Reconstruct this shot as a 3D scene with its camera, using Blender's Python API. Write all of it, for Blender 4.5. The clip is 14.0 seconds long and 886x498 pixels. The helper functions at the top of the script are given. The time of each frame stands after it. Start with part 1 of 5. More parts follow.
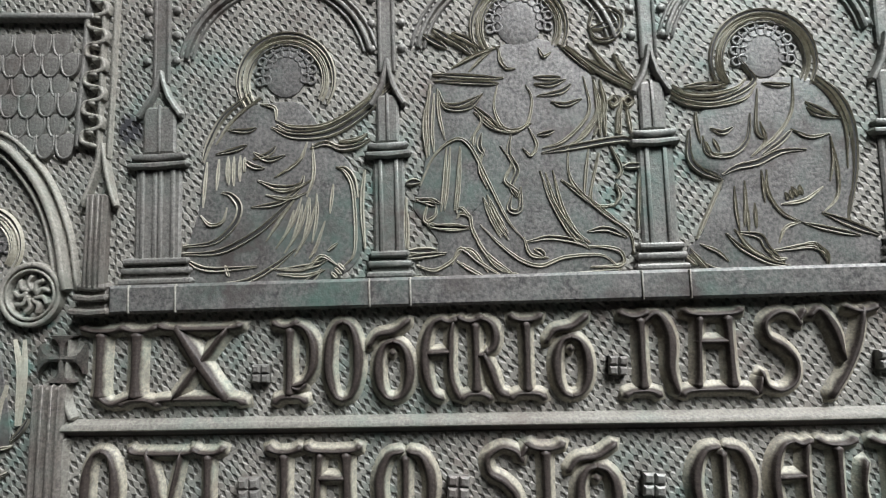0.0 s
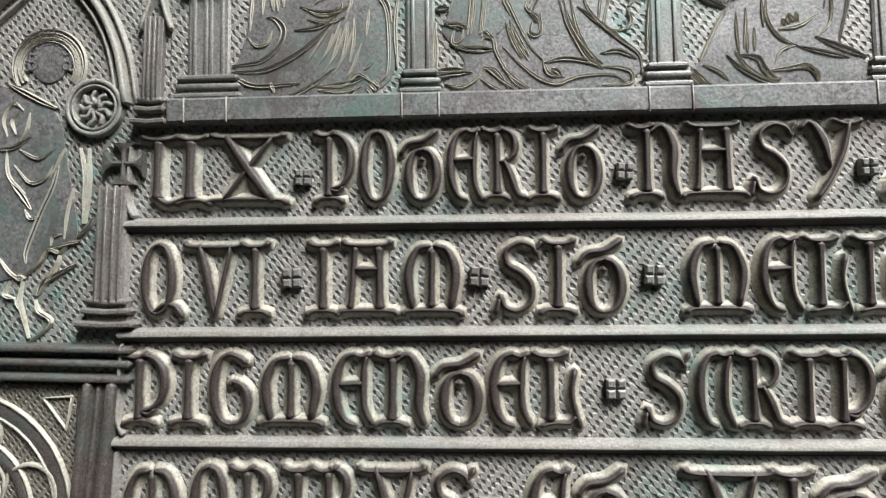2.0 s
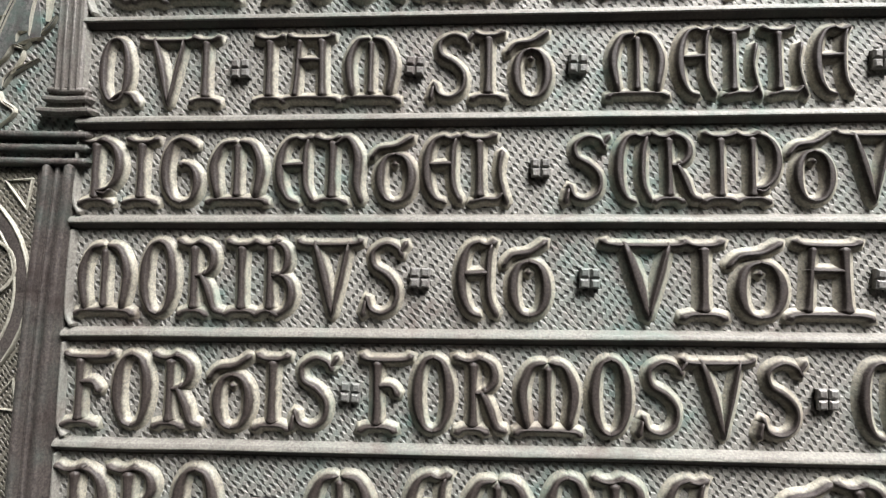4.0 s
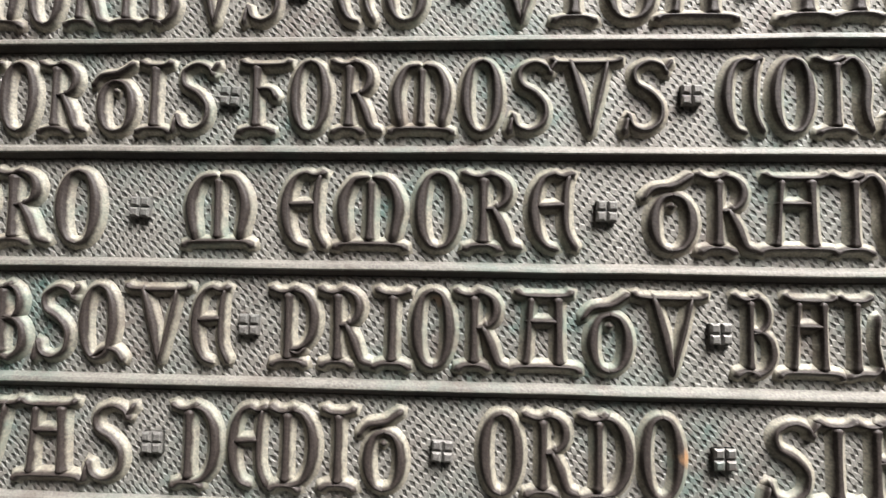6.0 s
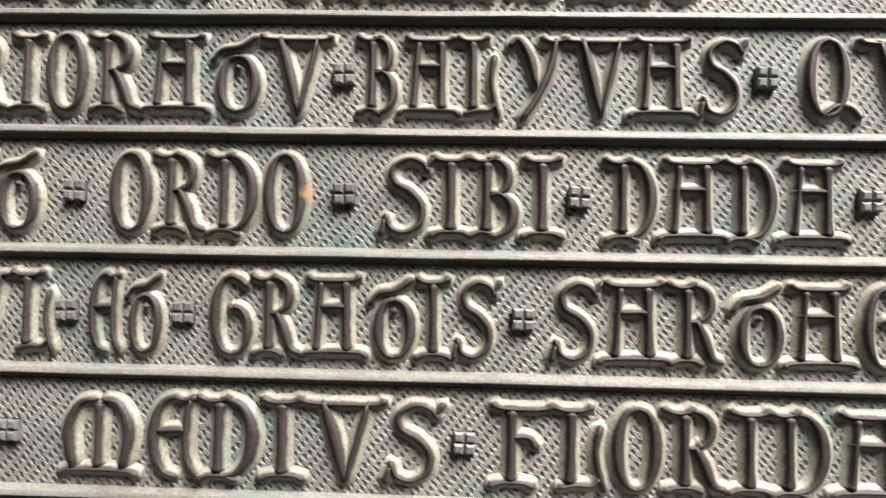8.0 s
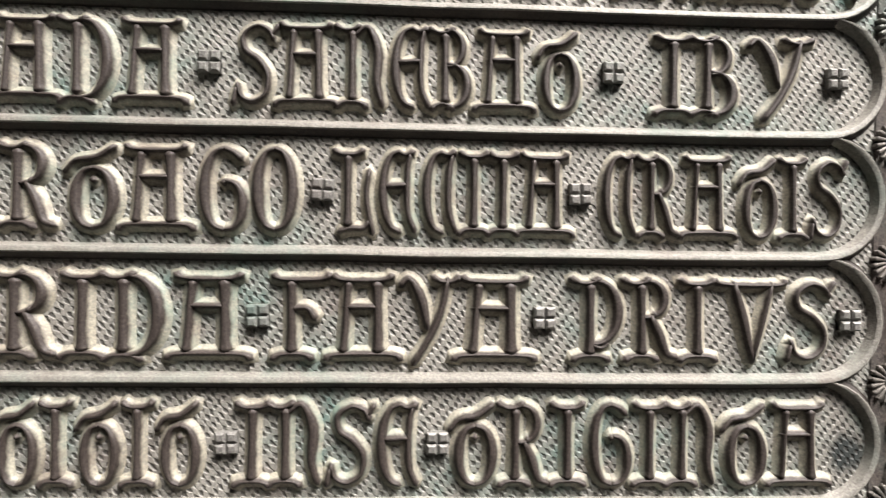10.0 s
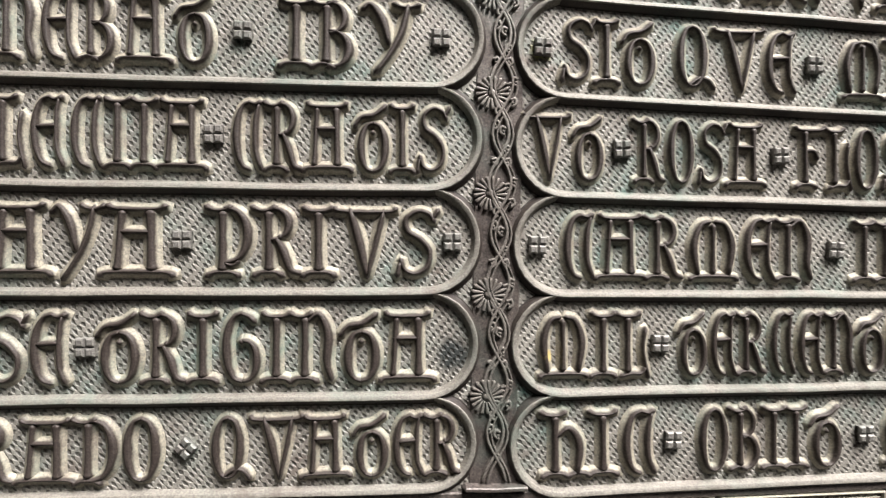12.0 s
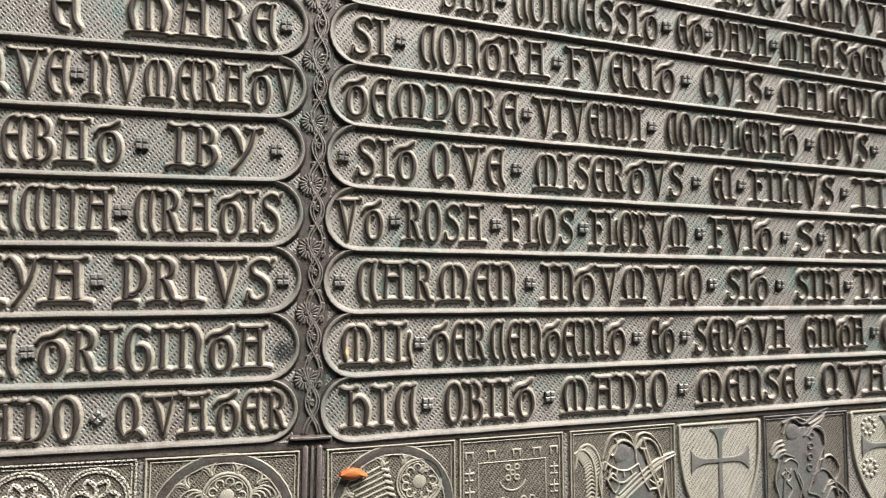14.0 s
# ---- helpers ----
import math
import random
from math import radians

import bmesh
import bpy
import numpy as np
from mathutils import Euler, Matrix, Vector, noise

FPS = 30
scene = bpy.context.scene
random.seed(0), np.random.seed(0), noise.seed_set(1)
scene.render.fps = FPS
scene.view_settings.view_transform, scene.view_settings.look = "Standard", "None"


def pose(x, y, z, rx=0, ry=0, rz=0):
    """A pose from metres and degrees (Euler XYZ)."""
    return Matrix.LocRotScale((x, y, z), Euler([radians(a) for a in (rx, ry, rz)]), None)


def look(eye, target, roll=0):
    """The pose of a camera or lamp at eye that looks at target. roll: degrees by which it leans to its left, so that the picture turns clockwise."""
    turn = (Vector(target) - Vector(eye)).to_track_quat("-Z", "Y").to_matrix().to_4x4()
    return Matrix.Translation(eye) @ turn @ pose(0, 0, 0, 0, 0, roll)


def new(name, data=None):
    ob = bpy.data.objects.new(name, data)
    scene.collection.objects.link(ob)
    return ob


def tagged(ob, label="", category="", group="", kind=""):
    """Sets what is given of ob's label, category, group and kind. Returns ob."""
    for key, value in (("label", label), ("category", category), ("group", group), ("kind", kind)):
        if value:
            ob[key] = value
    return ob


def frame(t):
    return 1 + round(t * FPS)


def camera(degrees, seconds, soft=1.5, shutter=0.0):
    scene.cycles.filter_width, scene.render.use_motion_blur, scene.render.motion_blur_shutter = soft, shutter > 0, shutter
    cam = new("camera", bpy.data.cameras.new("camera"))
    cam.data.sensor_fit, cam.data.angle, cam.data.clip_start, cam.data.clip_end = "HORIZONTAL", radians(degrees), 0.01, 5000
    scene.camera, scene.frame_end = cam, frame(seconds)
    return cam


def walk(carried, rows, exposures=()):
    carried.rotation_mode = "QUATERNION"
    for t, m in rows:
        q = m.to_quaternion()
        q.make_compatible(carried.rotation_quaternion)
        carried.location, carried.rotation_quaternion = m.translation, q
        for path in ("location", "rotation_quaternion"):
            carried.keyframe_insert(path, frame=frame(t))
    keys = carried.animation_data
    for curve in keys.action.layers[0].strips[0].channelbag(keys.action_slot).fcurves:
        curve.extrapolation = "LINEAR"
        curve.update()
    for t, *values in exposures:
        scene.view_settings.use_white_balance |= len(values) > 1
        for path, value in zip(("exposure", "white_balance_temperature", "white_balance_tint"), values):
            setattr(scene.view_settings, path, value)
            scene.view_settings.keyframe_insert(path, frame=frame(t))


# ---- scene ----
cam = camera(77.5, 14.0, soft=1.2, shutter=0.2)
PATH = [
    (0, look((0.16035, -0.21857, -0.00894), (0.11889, 0.77615, 0.08489), -0.146)),
    (0.5, look((0.16454, -0.22212, -0.01937), (0.12243, 0.77340, 0.06524), 0.058)),
    (1, look((0.15460, -0.22516, -0.04454), (0.10987, 0.77100, 0.03080), 0.504)),
    (1.5, look((0.15376, -0.23021, -0.06276), (0.10780, 0.76646, 0.00460), 0.682)),
    (2, look((0.15236, -0.23701, -0.08111), (0.10552, 0.76020, -0.02309), 0.845)),
    (2.5, look((0.15596, -0.24048, -0.10372), (0.10843, 0.75710, -0.05297), 1.036)),
    (2.7, look((0.15884, -0.24125, -0.11358), (0.11452, 0.75681, -0.06989), 1.064)),
    (4.8, look((0.19693, -0.24566, -0.23074), (0.14680, 0.74992, -0.15138), 1.814)),
    (5, look((0.19966, -0.24386, -0.24612), (0.15490, 0.75246, -0.17310), 1.933)),
    (5.5, look((0.21519, -0.24195, -0.27528), (0.17099, 0.75538, -0.21711), 1.849)),
    (6, look((0.24169, -0.24012, -0.30415), (0.19438, 0.75720, -0.24834), 1.947)),
    (6.5, look((0.28197, -0.24095, -0.32933), (0.23672, 0.75697, -0.28359), 2.082)),
    (7, look((0.32461, -0.23932, -0.35855), (0.28509, 0.75876, -0.31086), 2.216)),
    (7.5, look((0.35648, -0.23667, -0.38050), (0.32361, 0.76227, -0.34829), 2.081)),
    (8, look((0.39897, -0.23618, -0.40154), (0.37384, 0.76327, -0.37994), 2.034)),
    (8.5, look((0.46243, -0.23496, -0.42237), (0.45777, 0.76491, -0.40705), 2.060)),
    (9, look((0.53734, -0.23386, -0.43286), (0.55936, 0.76582, -0.42023), 2.005)),
    (9.2, look((0.56572, -0.23355, -0.43501), (0.59477, 0.76600, -0.42750), 1.968)),
    (11.3, look((0.77359, -0.24810, -0.47192), (0.84296, 0.74940, -0.45818), 1.242)),
    (11.5, look((0.79099, -0.25744, -0.47461), (0.86052, 0.74007, -0.46237), 1.264)),
    (12, look((0.81851, -0.28621, -0.47786), (0.90812, 0.70973, -0.46864), 1.129)),
    (12.5, look((0.84207, -0.32107, -0.47592), (0.95712, 0.67225, -0.46645), 1.135)),
    (13, look((0.86530, -0.36305, -0.47098), (1.01204, 0.62602, -0.45651), 1.068)),
    (13.5, look((0.87690, -0.41257, -0.46626), (1.05808, 0.57049, -0.43865), 0.979)),
    (14, look((0.87673, -0.46668, -0.46494), (1.09554, 0.50806, -0.42008), 0.893)),
]
EXPOSURES = [(0.0, -0.14, 5950, 5), (0.5, 0.18, 5970, 5), (1.5, 0.2, 6000, 6), (2.2, 0.2, 6050, 7), (5.0, 0.36, 6200, 8), (6.0, 0.28, 6300, 9), (7.5, 0.34, 6500, 10), (9.0, 0.32, 6500, 10),
             (11.5, 0.12, 6500, 10), (14.0, 0.06, 6500, 10)]
walk(cam, PATH, EXPOSURES)

# ---- light: a lamp added above and before the plaque in an assumed roof opening, sky outside ----
world = bpy.data.worlds.new("daylight_sky")
scene.world = world
world.use_nodes = True
wn = world.node_tree.nodes
sky = wn.new("ShaderNodeTexSky")
sky.sky_type = 'NISHITA'
sky.sun_disc = False
sky.sun_elevation, sky.sun_rotation = radians(40), radians(180)
wn["Background"].inputs[1].default_value = 0.1
world.node_tree.links.new(sky.outputs[0], wn["Background"].inputs[0])
SOUTH, TOP = -4.8, 4.4
LAMP_OPENING = (1.0, 5.2, -3.70, -1.10)
daylight = new("added_top_lamp", bpy.data.lights.new("added_top_lamp", "AREA"))
daylight.data.shape, daylight.data.size, daylight.data.size_y = 'RECTANGLE', LAMP_OPENING[1] - LAMP_OPENING[0], LAMP_OPENING[3] - LAMP_OPENING[2]
daylight.data.energy, daylight.data.color = 205.0, (1.0, 0.95, 0.92)
daylight.matrix_world = look((3.1, -2.4, TOP + 0.1), (1.3, -0.1, -0.4))
daylight.data.spread = radians(50)


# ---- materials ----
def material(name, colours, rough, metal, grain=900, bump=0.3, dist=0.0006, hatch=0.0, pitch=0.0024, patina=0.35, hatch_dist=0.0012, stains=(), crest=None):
    """Aged metal or stone: two colours mottled at two scales, green bloom, fine grain, and punched pits where hatch > 0."""
    m = bpy.data.materials.new(name)
    m.use_nodes = True
    t = m.node_tree
    n, link = t.nodes, t.links.new
    b = n["Principled BSDF"]
    pos = n.new("ShaderNodeNewGeometry").outputs["Position"]

    def noise_tex(scale, detail=4.0, rough_=0.6):
        q = n.new("ShaderNodeTexNoise")
        q.inputs["Scale"].default_value, q.inputs["Detail"].default_value, q.inputs["Roughness"].default_value = scale, detail, rough_
        link(pos, q.inputs["Vector"])
        return q.outputs["Fac"]

    def calc(op, a, c, clamp=False):
        q = n.new("ShaderNodeMath")
        q.operation, q.use_clamp = op, clamp
        for i, v in enumerate((a, c)):
            if isinstance(v, (int, float)):
                q.inputs[i].default_value = v
            else:
                link(v, q.inputs[i])
        return q.outputs[0]

    def mixed(f, a, c):
        q = n.new("ShaderNodeMix")
        q.data_type = 'RGBA'
        link(f, q.inputs[0])
        for i, v in ((6, a), (7, c)):
            if isinstance(v, tuple):
                q.inputs[i].default_value = (*v, 1)
            else:
                link(v, q.inputs[i])
        return q.outputs[2]

    def ramp(f, lo, hi):
        q = n.new("ShaderNodeMapRange")
        q.inputs[1].default_value, q.inputs[2].default_value = lo, hi
        link(f, q.inputs[0])
        return q.outputs[0]

    big, mid, fine = noise_tex(14), noise_tex(95), noise_tex(grain, 3.0)
    c = mixed(ramp(mid, 0.3, 0.7), colours[0], colours[1])
    c = mixed(ramp(fine, 0.35, 0.7), c, colours[2])
    green = calc('MULTIPLY', ramp(big, 0.46, 0.64), ramp(mid, 0.35, 0.68))
    c = mixed(calc('MULTIPLY', green, patina), c, colours[3])
    brown = calc('MULTIPLY', ramp(noise_tex(23, 3.0), 0.5, 0.68), ramp(noise_tex(130, 3.0), 0.38, 0.6))
    c = mixed(calc('MULTIPLY', brown, patina * 0.9), c, tuple(v * f for v, f in zip(colours[1], (0.60, 0.50, 0.48))))
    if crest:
        # rubbed crests darkened, dark room's reflection painted in, over hollows full of pale dust
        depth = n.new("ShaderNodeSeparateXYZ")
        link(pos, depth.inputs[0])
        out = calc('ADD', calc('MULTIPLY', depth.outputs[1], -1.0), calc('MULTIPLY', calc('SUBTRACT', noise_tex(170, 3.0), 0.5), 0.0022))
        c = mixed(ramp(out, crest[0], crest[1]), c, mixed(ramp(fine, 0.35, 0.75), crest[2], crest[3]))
    for sx, sz, sr, colour in stains:
        dist_ = n.new("ShaderNodeVectorMath")
        dist_.operation = 'DISTANCE'
        dist_.inputs[1].default_value = (sx, 0, sz)
        link(pos, dist_.inputs[0])
        spot = ramp(calc('ADD', dist_.outputs["Value"], calc('MULTIPLY', calc('SUBTRACT', noise_tex(180), 0.5), sr * 1.3)), sr * 1.15, sr * 0.55)
        c = mixed(spot, c, colour)
    b.inputs["Metallic"].default_value = metal
    link(calc('ADD', calc('MULTIPLY', mid, 0.25), rough - 0.12), b.inputs["Roughness"])
    height = calc('ADD', calc('MULTIPLY', fine, 0.5), calc('MULTIPLY', mid, 0.8))
    bp = n.new("ShaderNodeBump")
    bp.inputs["Strength"].default_value, bp.inputs["Distance"].default_value = bump, dist
    link(height, bp.inputs["Height"])
    normal = bp.outputs[0]
    if hatch:
        sep = n.new("ShaderNodeSeparateXYZ")
        link(pos, sep.inputs[0])
        k = 2 * math.pi / pitch
        wob, wob2 = noise_tex(300, 2.0), noise_tex(40, 1.0)
        w = calc('ADD', calc('MULTIPLY', wob, 3.4), calc('MULTIPLY', wob2, 8.0))
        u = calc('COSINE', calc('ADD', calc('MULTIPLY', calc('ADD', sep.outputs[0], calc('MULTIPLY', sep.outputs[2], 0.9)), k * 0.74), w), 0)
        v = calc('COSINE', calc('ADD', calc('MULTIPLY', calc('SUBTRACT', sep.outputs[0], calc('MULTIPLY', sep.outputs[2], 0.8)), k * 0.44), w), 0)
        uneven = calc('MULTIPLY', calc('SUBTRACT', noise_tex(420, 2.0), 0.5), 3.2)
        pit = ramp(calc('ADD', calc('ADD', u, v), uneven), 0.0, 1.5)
        # shade inside the pits goes into the colour as well as the bump
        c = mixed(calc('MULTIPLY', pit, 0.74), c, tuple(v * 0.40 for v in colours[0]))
        bp2 = n.new("ShaderNodeBump")
        bp2.invert = True
        bp2.inputs["Strength"].default_value, bp2.inputs["Distance"].default_value = hatch, hatch_dist
        link(pit, bp2.inputs["Height"])
        link(normal, bp2.inputs["Normal"])
        normal = bp2.outputs[0]
    link(c, b.inputs["Base Color"])
    link(normal, b.inputs["Normal"])
    return m


BRONZE = material("dark_bronze", ((0.11, 0.105, 0.098), (0.175, 0.168, 0.155), (0.27, 0.258, 0.235), (0.11, 0.15, 0.13)), 0.5, 0.3, patina=0.9, bump=0.5, dist=0.001)
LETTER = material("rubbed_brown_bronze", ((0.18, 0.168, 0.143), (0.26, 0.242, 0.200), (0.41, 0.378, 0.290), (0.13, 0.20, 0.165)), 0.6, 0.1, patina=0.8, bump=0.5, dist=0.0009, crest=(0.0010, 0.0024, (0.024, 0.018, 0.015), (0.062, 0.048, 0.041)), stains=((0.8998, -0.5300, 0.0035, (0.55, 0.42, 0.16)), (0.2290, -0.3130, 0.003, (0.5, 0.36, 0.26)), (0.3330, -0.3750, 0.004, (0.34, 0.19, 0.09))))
MOULD = material("dark_polished_bronze", ((0.042, 0.036, 0.034), (0.075, 0.064, 0.060), (0.15, 0.127, 0.112), (0.07, 0.12, 0.10)), 0.42, 0.3, patina=0.8, bump=0.6, dist=0.001)
RAIL = material("rubbed_bronze_rail", ((0.12, 0.112, 0.098), (0.18, 0.169, 0.148), (0.27, 0.254, 0.22), (0.11, 0.16, 0.135)), 0.6, 0.15, bump=0.6, dist=0.001, patina=0.7)
VINE = material("brown_bronze_vine", ((0.075, 0.066, 0.060), (0.13, 0.116, 0.104), (0.22, 0.20, 0.175), (0.09, 0.13, 0.11)), 0.52, 0.25, bump=0.6, dist=0.0008, patina=0.7)
# near-black brown that stands for the shade beneath the rails
RAIL_SHADE = material("rail_shade_brown", ((0.014, 0.011, 0.010), (0.022, 0.017, 0.014), (0.045, 0.034, 0.028), (0.04, 0.06, 0.05)), 0.6, 0.1, patina=0.6, bump=0.5, dist=0.0008)
RELIEF = material("worn_bronze_relief", ((0.17, 0.16, 0.142), (0.27, 0.255, 0.225), (0.38, 0.36, 0.31), (0.13, 0.19, 0.155)), 0.55, 0.2, bump=0.6, dist=0.001, patina=0.7)
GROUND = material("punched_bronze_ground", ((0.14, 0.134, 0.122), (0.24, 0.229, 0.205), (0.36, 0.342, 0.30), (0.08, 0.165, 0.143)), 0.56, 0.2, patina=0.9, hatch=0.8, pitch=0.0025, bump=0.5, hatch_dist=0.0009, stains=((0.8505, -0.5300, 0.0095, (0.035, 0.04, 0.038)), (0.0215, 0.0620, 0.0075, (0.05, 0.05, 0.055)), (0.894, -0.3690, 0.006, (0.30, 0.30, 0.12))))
HATCH = material("cross_hatched_bronze", ((0.32, 0.31, 0.27), (0.44, 0.425, 0.365), (0.58, 0.56, 0.47), (0.32, 0.35, 0.22)), 0.5, 0.2, hatch=1.0, hatch_dist=0.002, pitch=0.0021, patina=0.5)
PANEL = material("dark_panel_bronze", ((0.07, 0.062, 0.052), (0.12, 0.107, 0.088), (0.24, 0.22, 0.175), (0.16, 0.18, 0.10)), 0.5, 0.25, hatch=0.7, pitch=0.0019, hatch_dist=0.0022, bump=0.6)
FIGURE = material("smooth_worn_bronze", ((0.06, 0.058, 0.058), (0.135, 0.130, 0.127), (0.25, 0.238, 0.222), (0.09, 0.145, 0.12)), 0.5, 0.3, grain=700, patina=0.9, bump=0.4, dist=0.0009)
LIP = material("rubbed_bronze_edge", ((0.24, 0.225, 0.18), (0.34, 0.32, 0.26), (0.46, 0.435, 0.355), (0.24, 0.29, 0.25)), 0.5, 0.2, bump=0.4, dist=0.0008)
FOLD_SHADE = material("fold_shade_black", ((0.018, 0.017, 0.016), (0.026, 0.025, 0.024), (0.035, 0.033, 0.031), (0.02, 0.024, 0.022)), 0.8, 0.0, bump=0.3)
STONE = material("grey_wall_stone", ((0.045, 0.043, 0.04), (0.07, 0.067, 0.061), (0.09, 0.087, 0.08), (0.05, 0.055, 0.045)), 0.85, 0.0, grain=300, bump=0.6, dist=0.002)
PAVING = material("worn_paving", ((0.022, 0.021, 0.020), (0.035, 0.033, 0.031), (0.05, 0.048, 0.045), (0.04, 0.045, 0.035)), 0.85, 0.0, grain=200, bump=0.6, dist=0.003)
LEAF = material("dry_leaf", ((0.26, 0.065, 0.012), (0.48, 0.15, 0.02), (0.36, 0.10, 0.018), (0.22, 0.07, 0.02)), 0.6, 0.0, grain=500, bump=0.8, dist=0.001)


# ---- mesh helpers ----
def mesh_object(name, bm, mat, parent=None, label="", smooth=True):
    me = bpy.data.meshes.new(name)
    bmesh.ops.recalc_face_normals(bm, faces=bm.faces)
    bm.to_mesh(me)
    bm.free()
    me.materials.append(mat)
    if smooth:
        me.polygons.foreach_set("use_smooth", [True] * len(me.polygons))
        me.set_sharp_from_angle(angle=radians(26 if name == "text_band" else 40))
    ob = new(name, me)
    ob.parent = parent
    if label:
        ob["label"] = label
    return ob


def part(name, bm, mat, parent, label=""):
    return mesh_object(name, bm, mat, parent, label)


def block(bm, x0, x1, z0, z1, depth, back=0.001, edge=0.0006):
    """A slab standing out of the plate by depth, with chamfered front edges."""
    rows = []
    for y, e in ((back, 0.0), (-depth + edge, 0.0), (-depth, edge)):
        rows.append([bm.verts.new((x, y, z)) for x, z in ((x0 + e, z0 + e), (x1 - e, z0 + e), (x1 - e, z1 - e), (x0 + e, z1 - e))])
    for a, b in zip(rows, rows[1:]):
        for i in range(4):
            bm.faces.new((a[i], a[(i + 1) % 4], b[(i + 1) % 4], b[i]))
    bm.faces.new(rows[-1])


def spline(points, steps):
    """Catmull-Rom through points of any size."""
    p = [np.array(q, float) for q in points]
    p = [2 * p[0] - p[1]] + p + [2 * p[-1] - p[-2]]
    out = []
    for i in range(1, len(p) - 2):
        a, b, c, d = p[i - 1:i + 3]
        for s in range(steps):
            t = s / steps
            out.append(0.5 * (2 * b + (c - a) * t + (2 * a - 5 * b + 4 * c - d) * t * t + (3 * b - a - 3 * c + d) * t ** 3))
    out.append(p[-2])
    return out


def half(*rows):
    return tuple((-s, f, v) for s, f, v in rows) + tuple((s, f, v) for s, f, v in rows[::-1])


# (share of the half width, share of the flank, share of the height), across the stroke
PROFILE = half((1, 1, 0.0), (1, 0.38, 0.28), (1, 0.0, 0.9), (0.5, 0, 1.0))
LETTER_PROFILE = half((1, 1.0, 0.0), (1.0, 0.62, 0.1), (1.0, 0.3, 0.34), (1.0, 0.07, 0.74), (0.92, 0.0, 0.93), (0.5, 0, 1.0))
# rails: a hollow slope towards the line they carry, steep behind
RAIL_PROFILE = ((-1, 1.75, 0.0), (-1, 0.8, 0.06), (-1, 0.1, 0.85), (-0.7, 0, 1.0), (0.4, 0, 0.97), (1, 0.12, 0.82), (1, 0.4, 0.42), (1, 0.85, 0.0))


def ridge(bm, points, h, fillet, steps=4, base=0.0, profile=PROFILE, mirror=1, shade_faces=()):
    """A raised stroke along points of (x, z, half width), swept with a profile; the last argument lists faces across it
    that take the second material.
    """
    path = spline(points, steps) if steps > 1 else [np.array(q, float) for q in points]
    rings = []
    for i, (x, z, w) in enumerate(path):
        a, b = path[max(i - 1, 0)], path[min(i + 1, len(path) - 1)]
        d = np.array([b[0] - a[0], b[1] - a[1]])
        d /= max(np.hypot(*d), 1e-9)
        nx, nz = d[1] * mirror, -d[0] * mirror
        w = max(w, 1e-5)
        k = h * min(1.0, 0.66 + 0.34 * w / (fillet * 1.4)) if fillet else h
        ring = []
        for s, f, v in profile:
            off = s * w + math.copysign(f, s) * fillet
            ring.append(bm.verts.new((x + nx * off, -base - (v * k if v else -0.0006), z + nz * off)))
        rings.append((ring, d, (x, z, w, k)))
    m = len(profile) - 1
    for (a, _, _), (b, _, _) in zip(rings, rings[1:]):
        for i in range(m):
            f = bm.faces.new((a[i], a[i + 1], b[i + 1], b[i]))
            f.material_index = int(i in shade_faces)
    for ring, d, (x, z, w, k), side in ((*rings[0], -1), (*rings[-1], 1)):
        tip = bm.verts.new((x + side * d[0] * (w * 0.7 + fillet), -base + 0.0006, z + side * d[1] * (w * 0.7 + fillet)))
        top = bm.verts.new((x + side * d[0] * w * 0.6, -base - k * 0.88, z + side * d[1] * w * 0.6))
        mid = bm.verts.new((x + side * d[0] * (w * 0.7 + fillet * 0.35), -base - k * 0.3, z + side * d[1] * (w * 0.7 + fillet * 0.35)))
        q = m // 2 - 1
        for lo, hi in ((range(0, q), (tip, mid)), (range(m, m - q, -1), (tip, mid))):
            for i in lo:
                nxt = i + 1 if lo.step > 0 else i - 1
                low = abs((i if lo.step > 0 else m - i)) == 0
                bm.faces.new((ring[i], ring[nxt], mid, tip) if low else (ring[i], ring[nxt], mid))
        fan = list(ring[q:m - q + 1])
        bm.faces.new((fan[0], top, mid))
        bm.faces.new((fan[-1], mid, top))
        for a, b in zip(fan, fan[1:]):
            bm.faces.new((a, b, top))


def line(bm, pts, w=0.0006, h=0.0011, fillet=0.0005, base=0.0, steps=4):
    """A thin even ridge through points of (x, z)."""
    ridge(bm, [(x, z, w) for x, z in pts], h, fillet, steps, base)


def arc_points(cx, cz, r, a0, a1, n=12, rz=None):
    return [(cx + r * math.cos(radians(a0 + (a1 - a0) * i / n)), cz + (rz or r) * math.sin(radians(a0 + (a1 - a0) * i / n))) for i in range(n + 1)]


def loop_line(bm, cx, cz, r, w=0.0006, h=0.0011, base=0.0, n=20, rz=None):
    line(bm, arc_points(cx, cz, r, 90, 450, n, rz), w, h, 0.0005, base, 1)


def boss(bm, cx, cz, r, h, base=0.0, n=10):
    """A low rounded knob."""
    rows = []
    for f, v in ((1.0, 0.0), (0.86, 0.55), (0.5, 0.92)):
        rows.append([bm.verts.new((cx + r * f * math.cos(2 * math.pi * i / n), -base - (h * v if v else -0.0006), cz + r * f * math.sin(2 * math.pi * i / n))) for i in range(n)])
    top = bm.verts.new((cx, -base - h, cz))
    for a, b in zip(rows, rows[1:]):
        for i in range(n):
            bm.faces.new((a[i], a[(i + 1) % n], b[(i + 1) % n], b[i]))
    for i in range(n):
        bm.faces.new((rows[-1][i], rows[-1][(i + 1) % n], top))


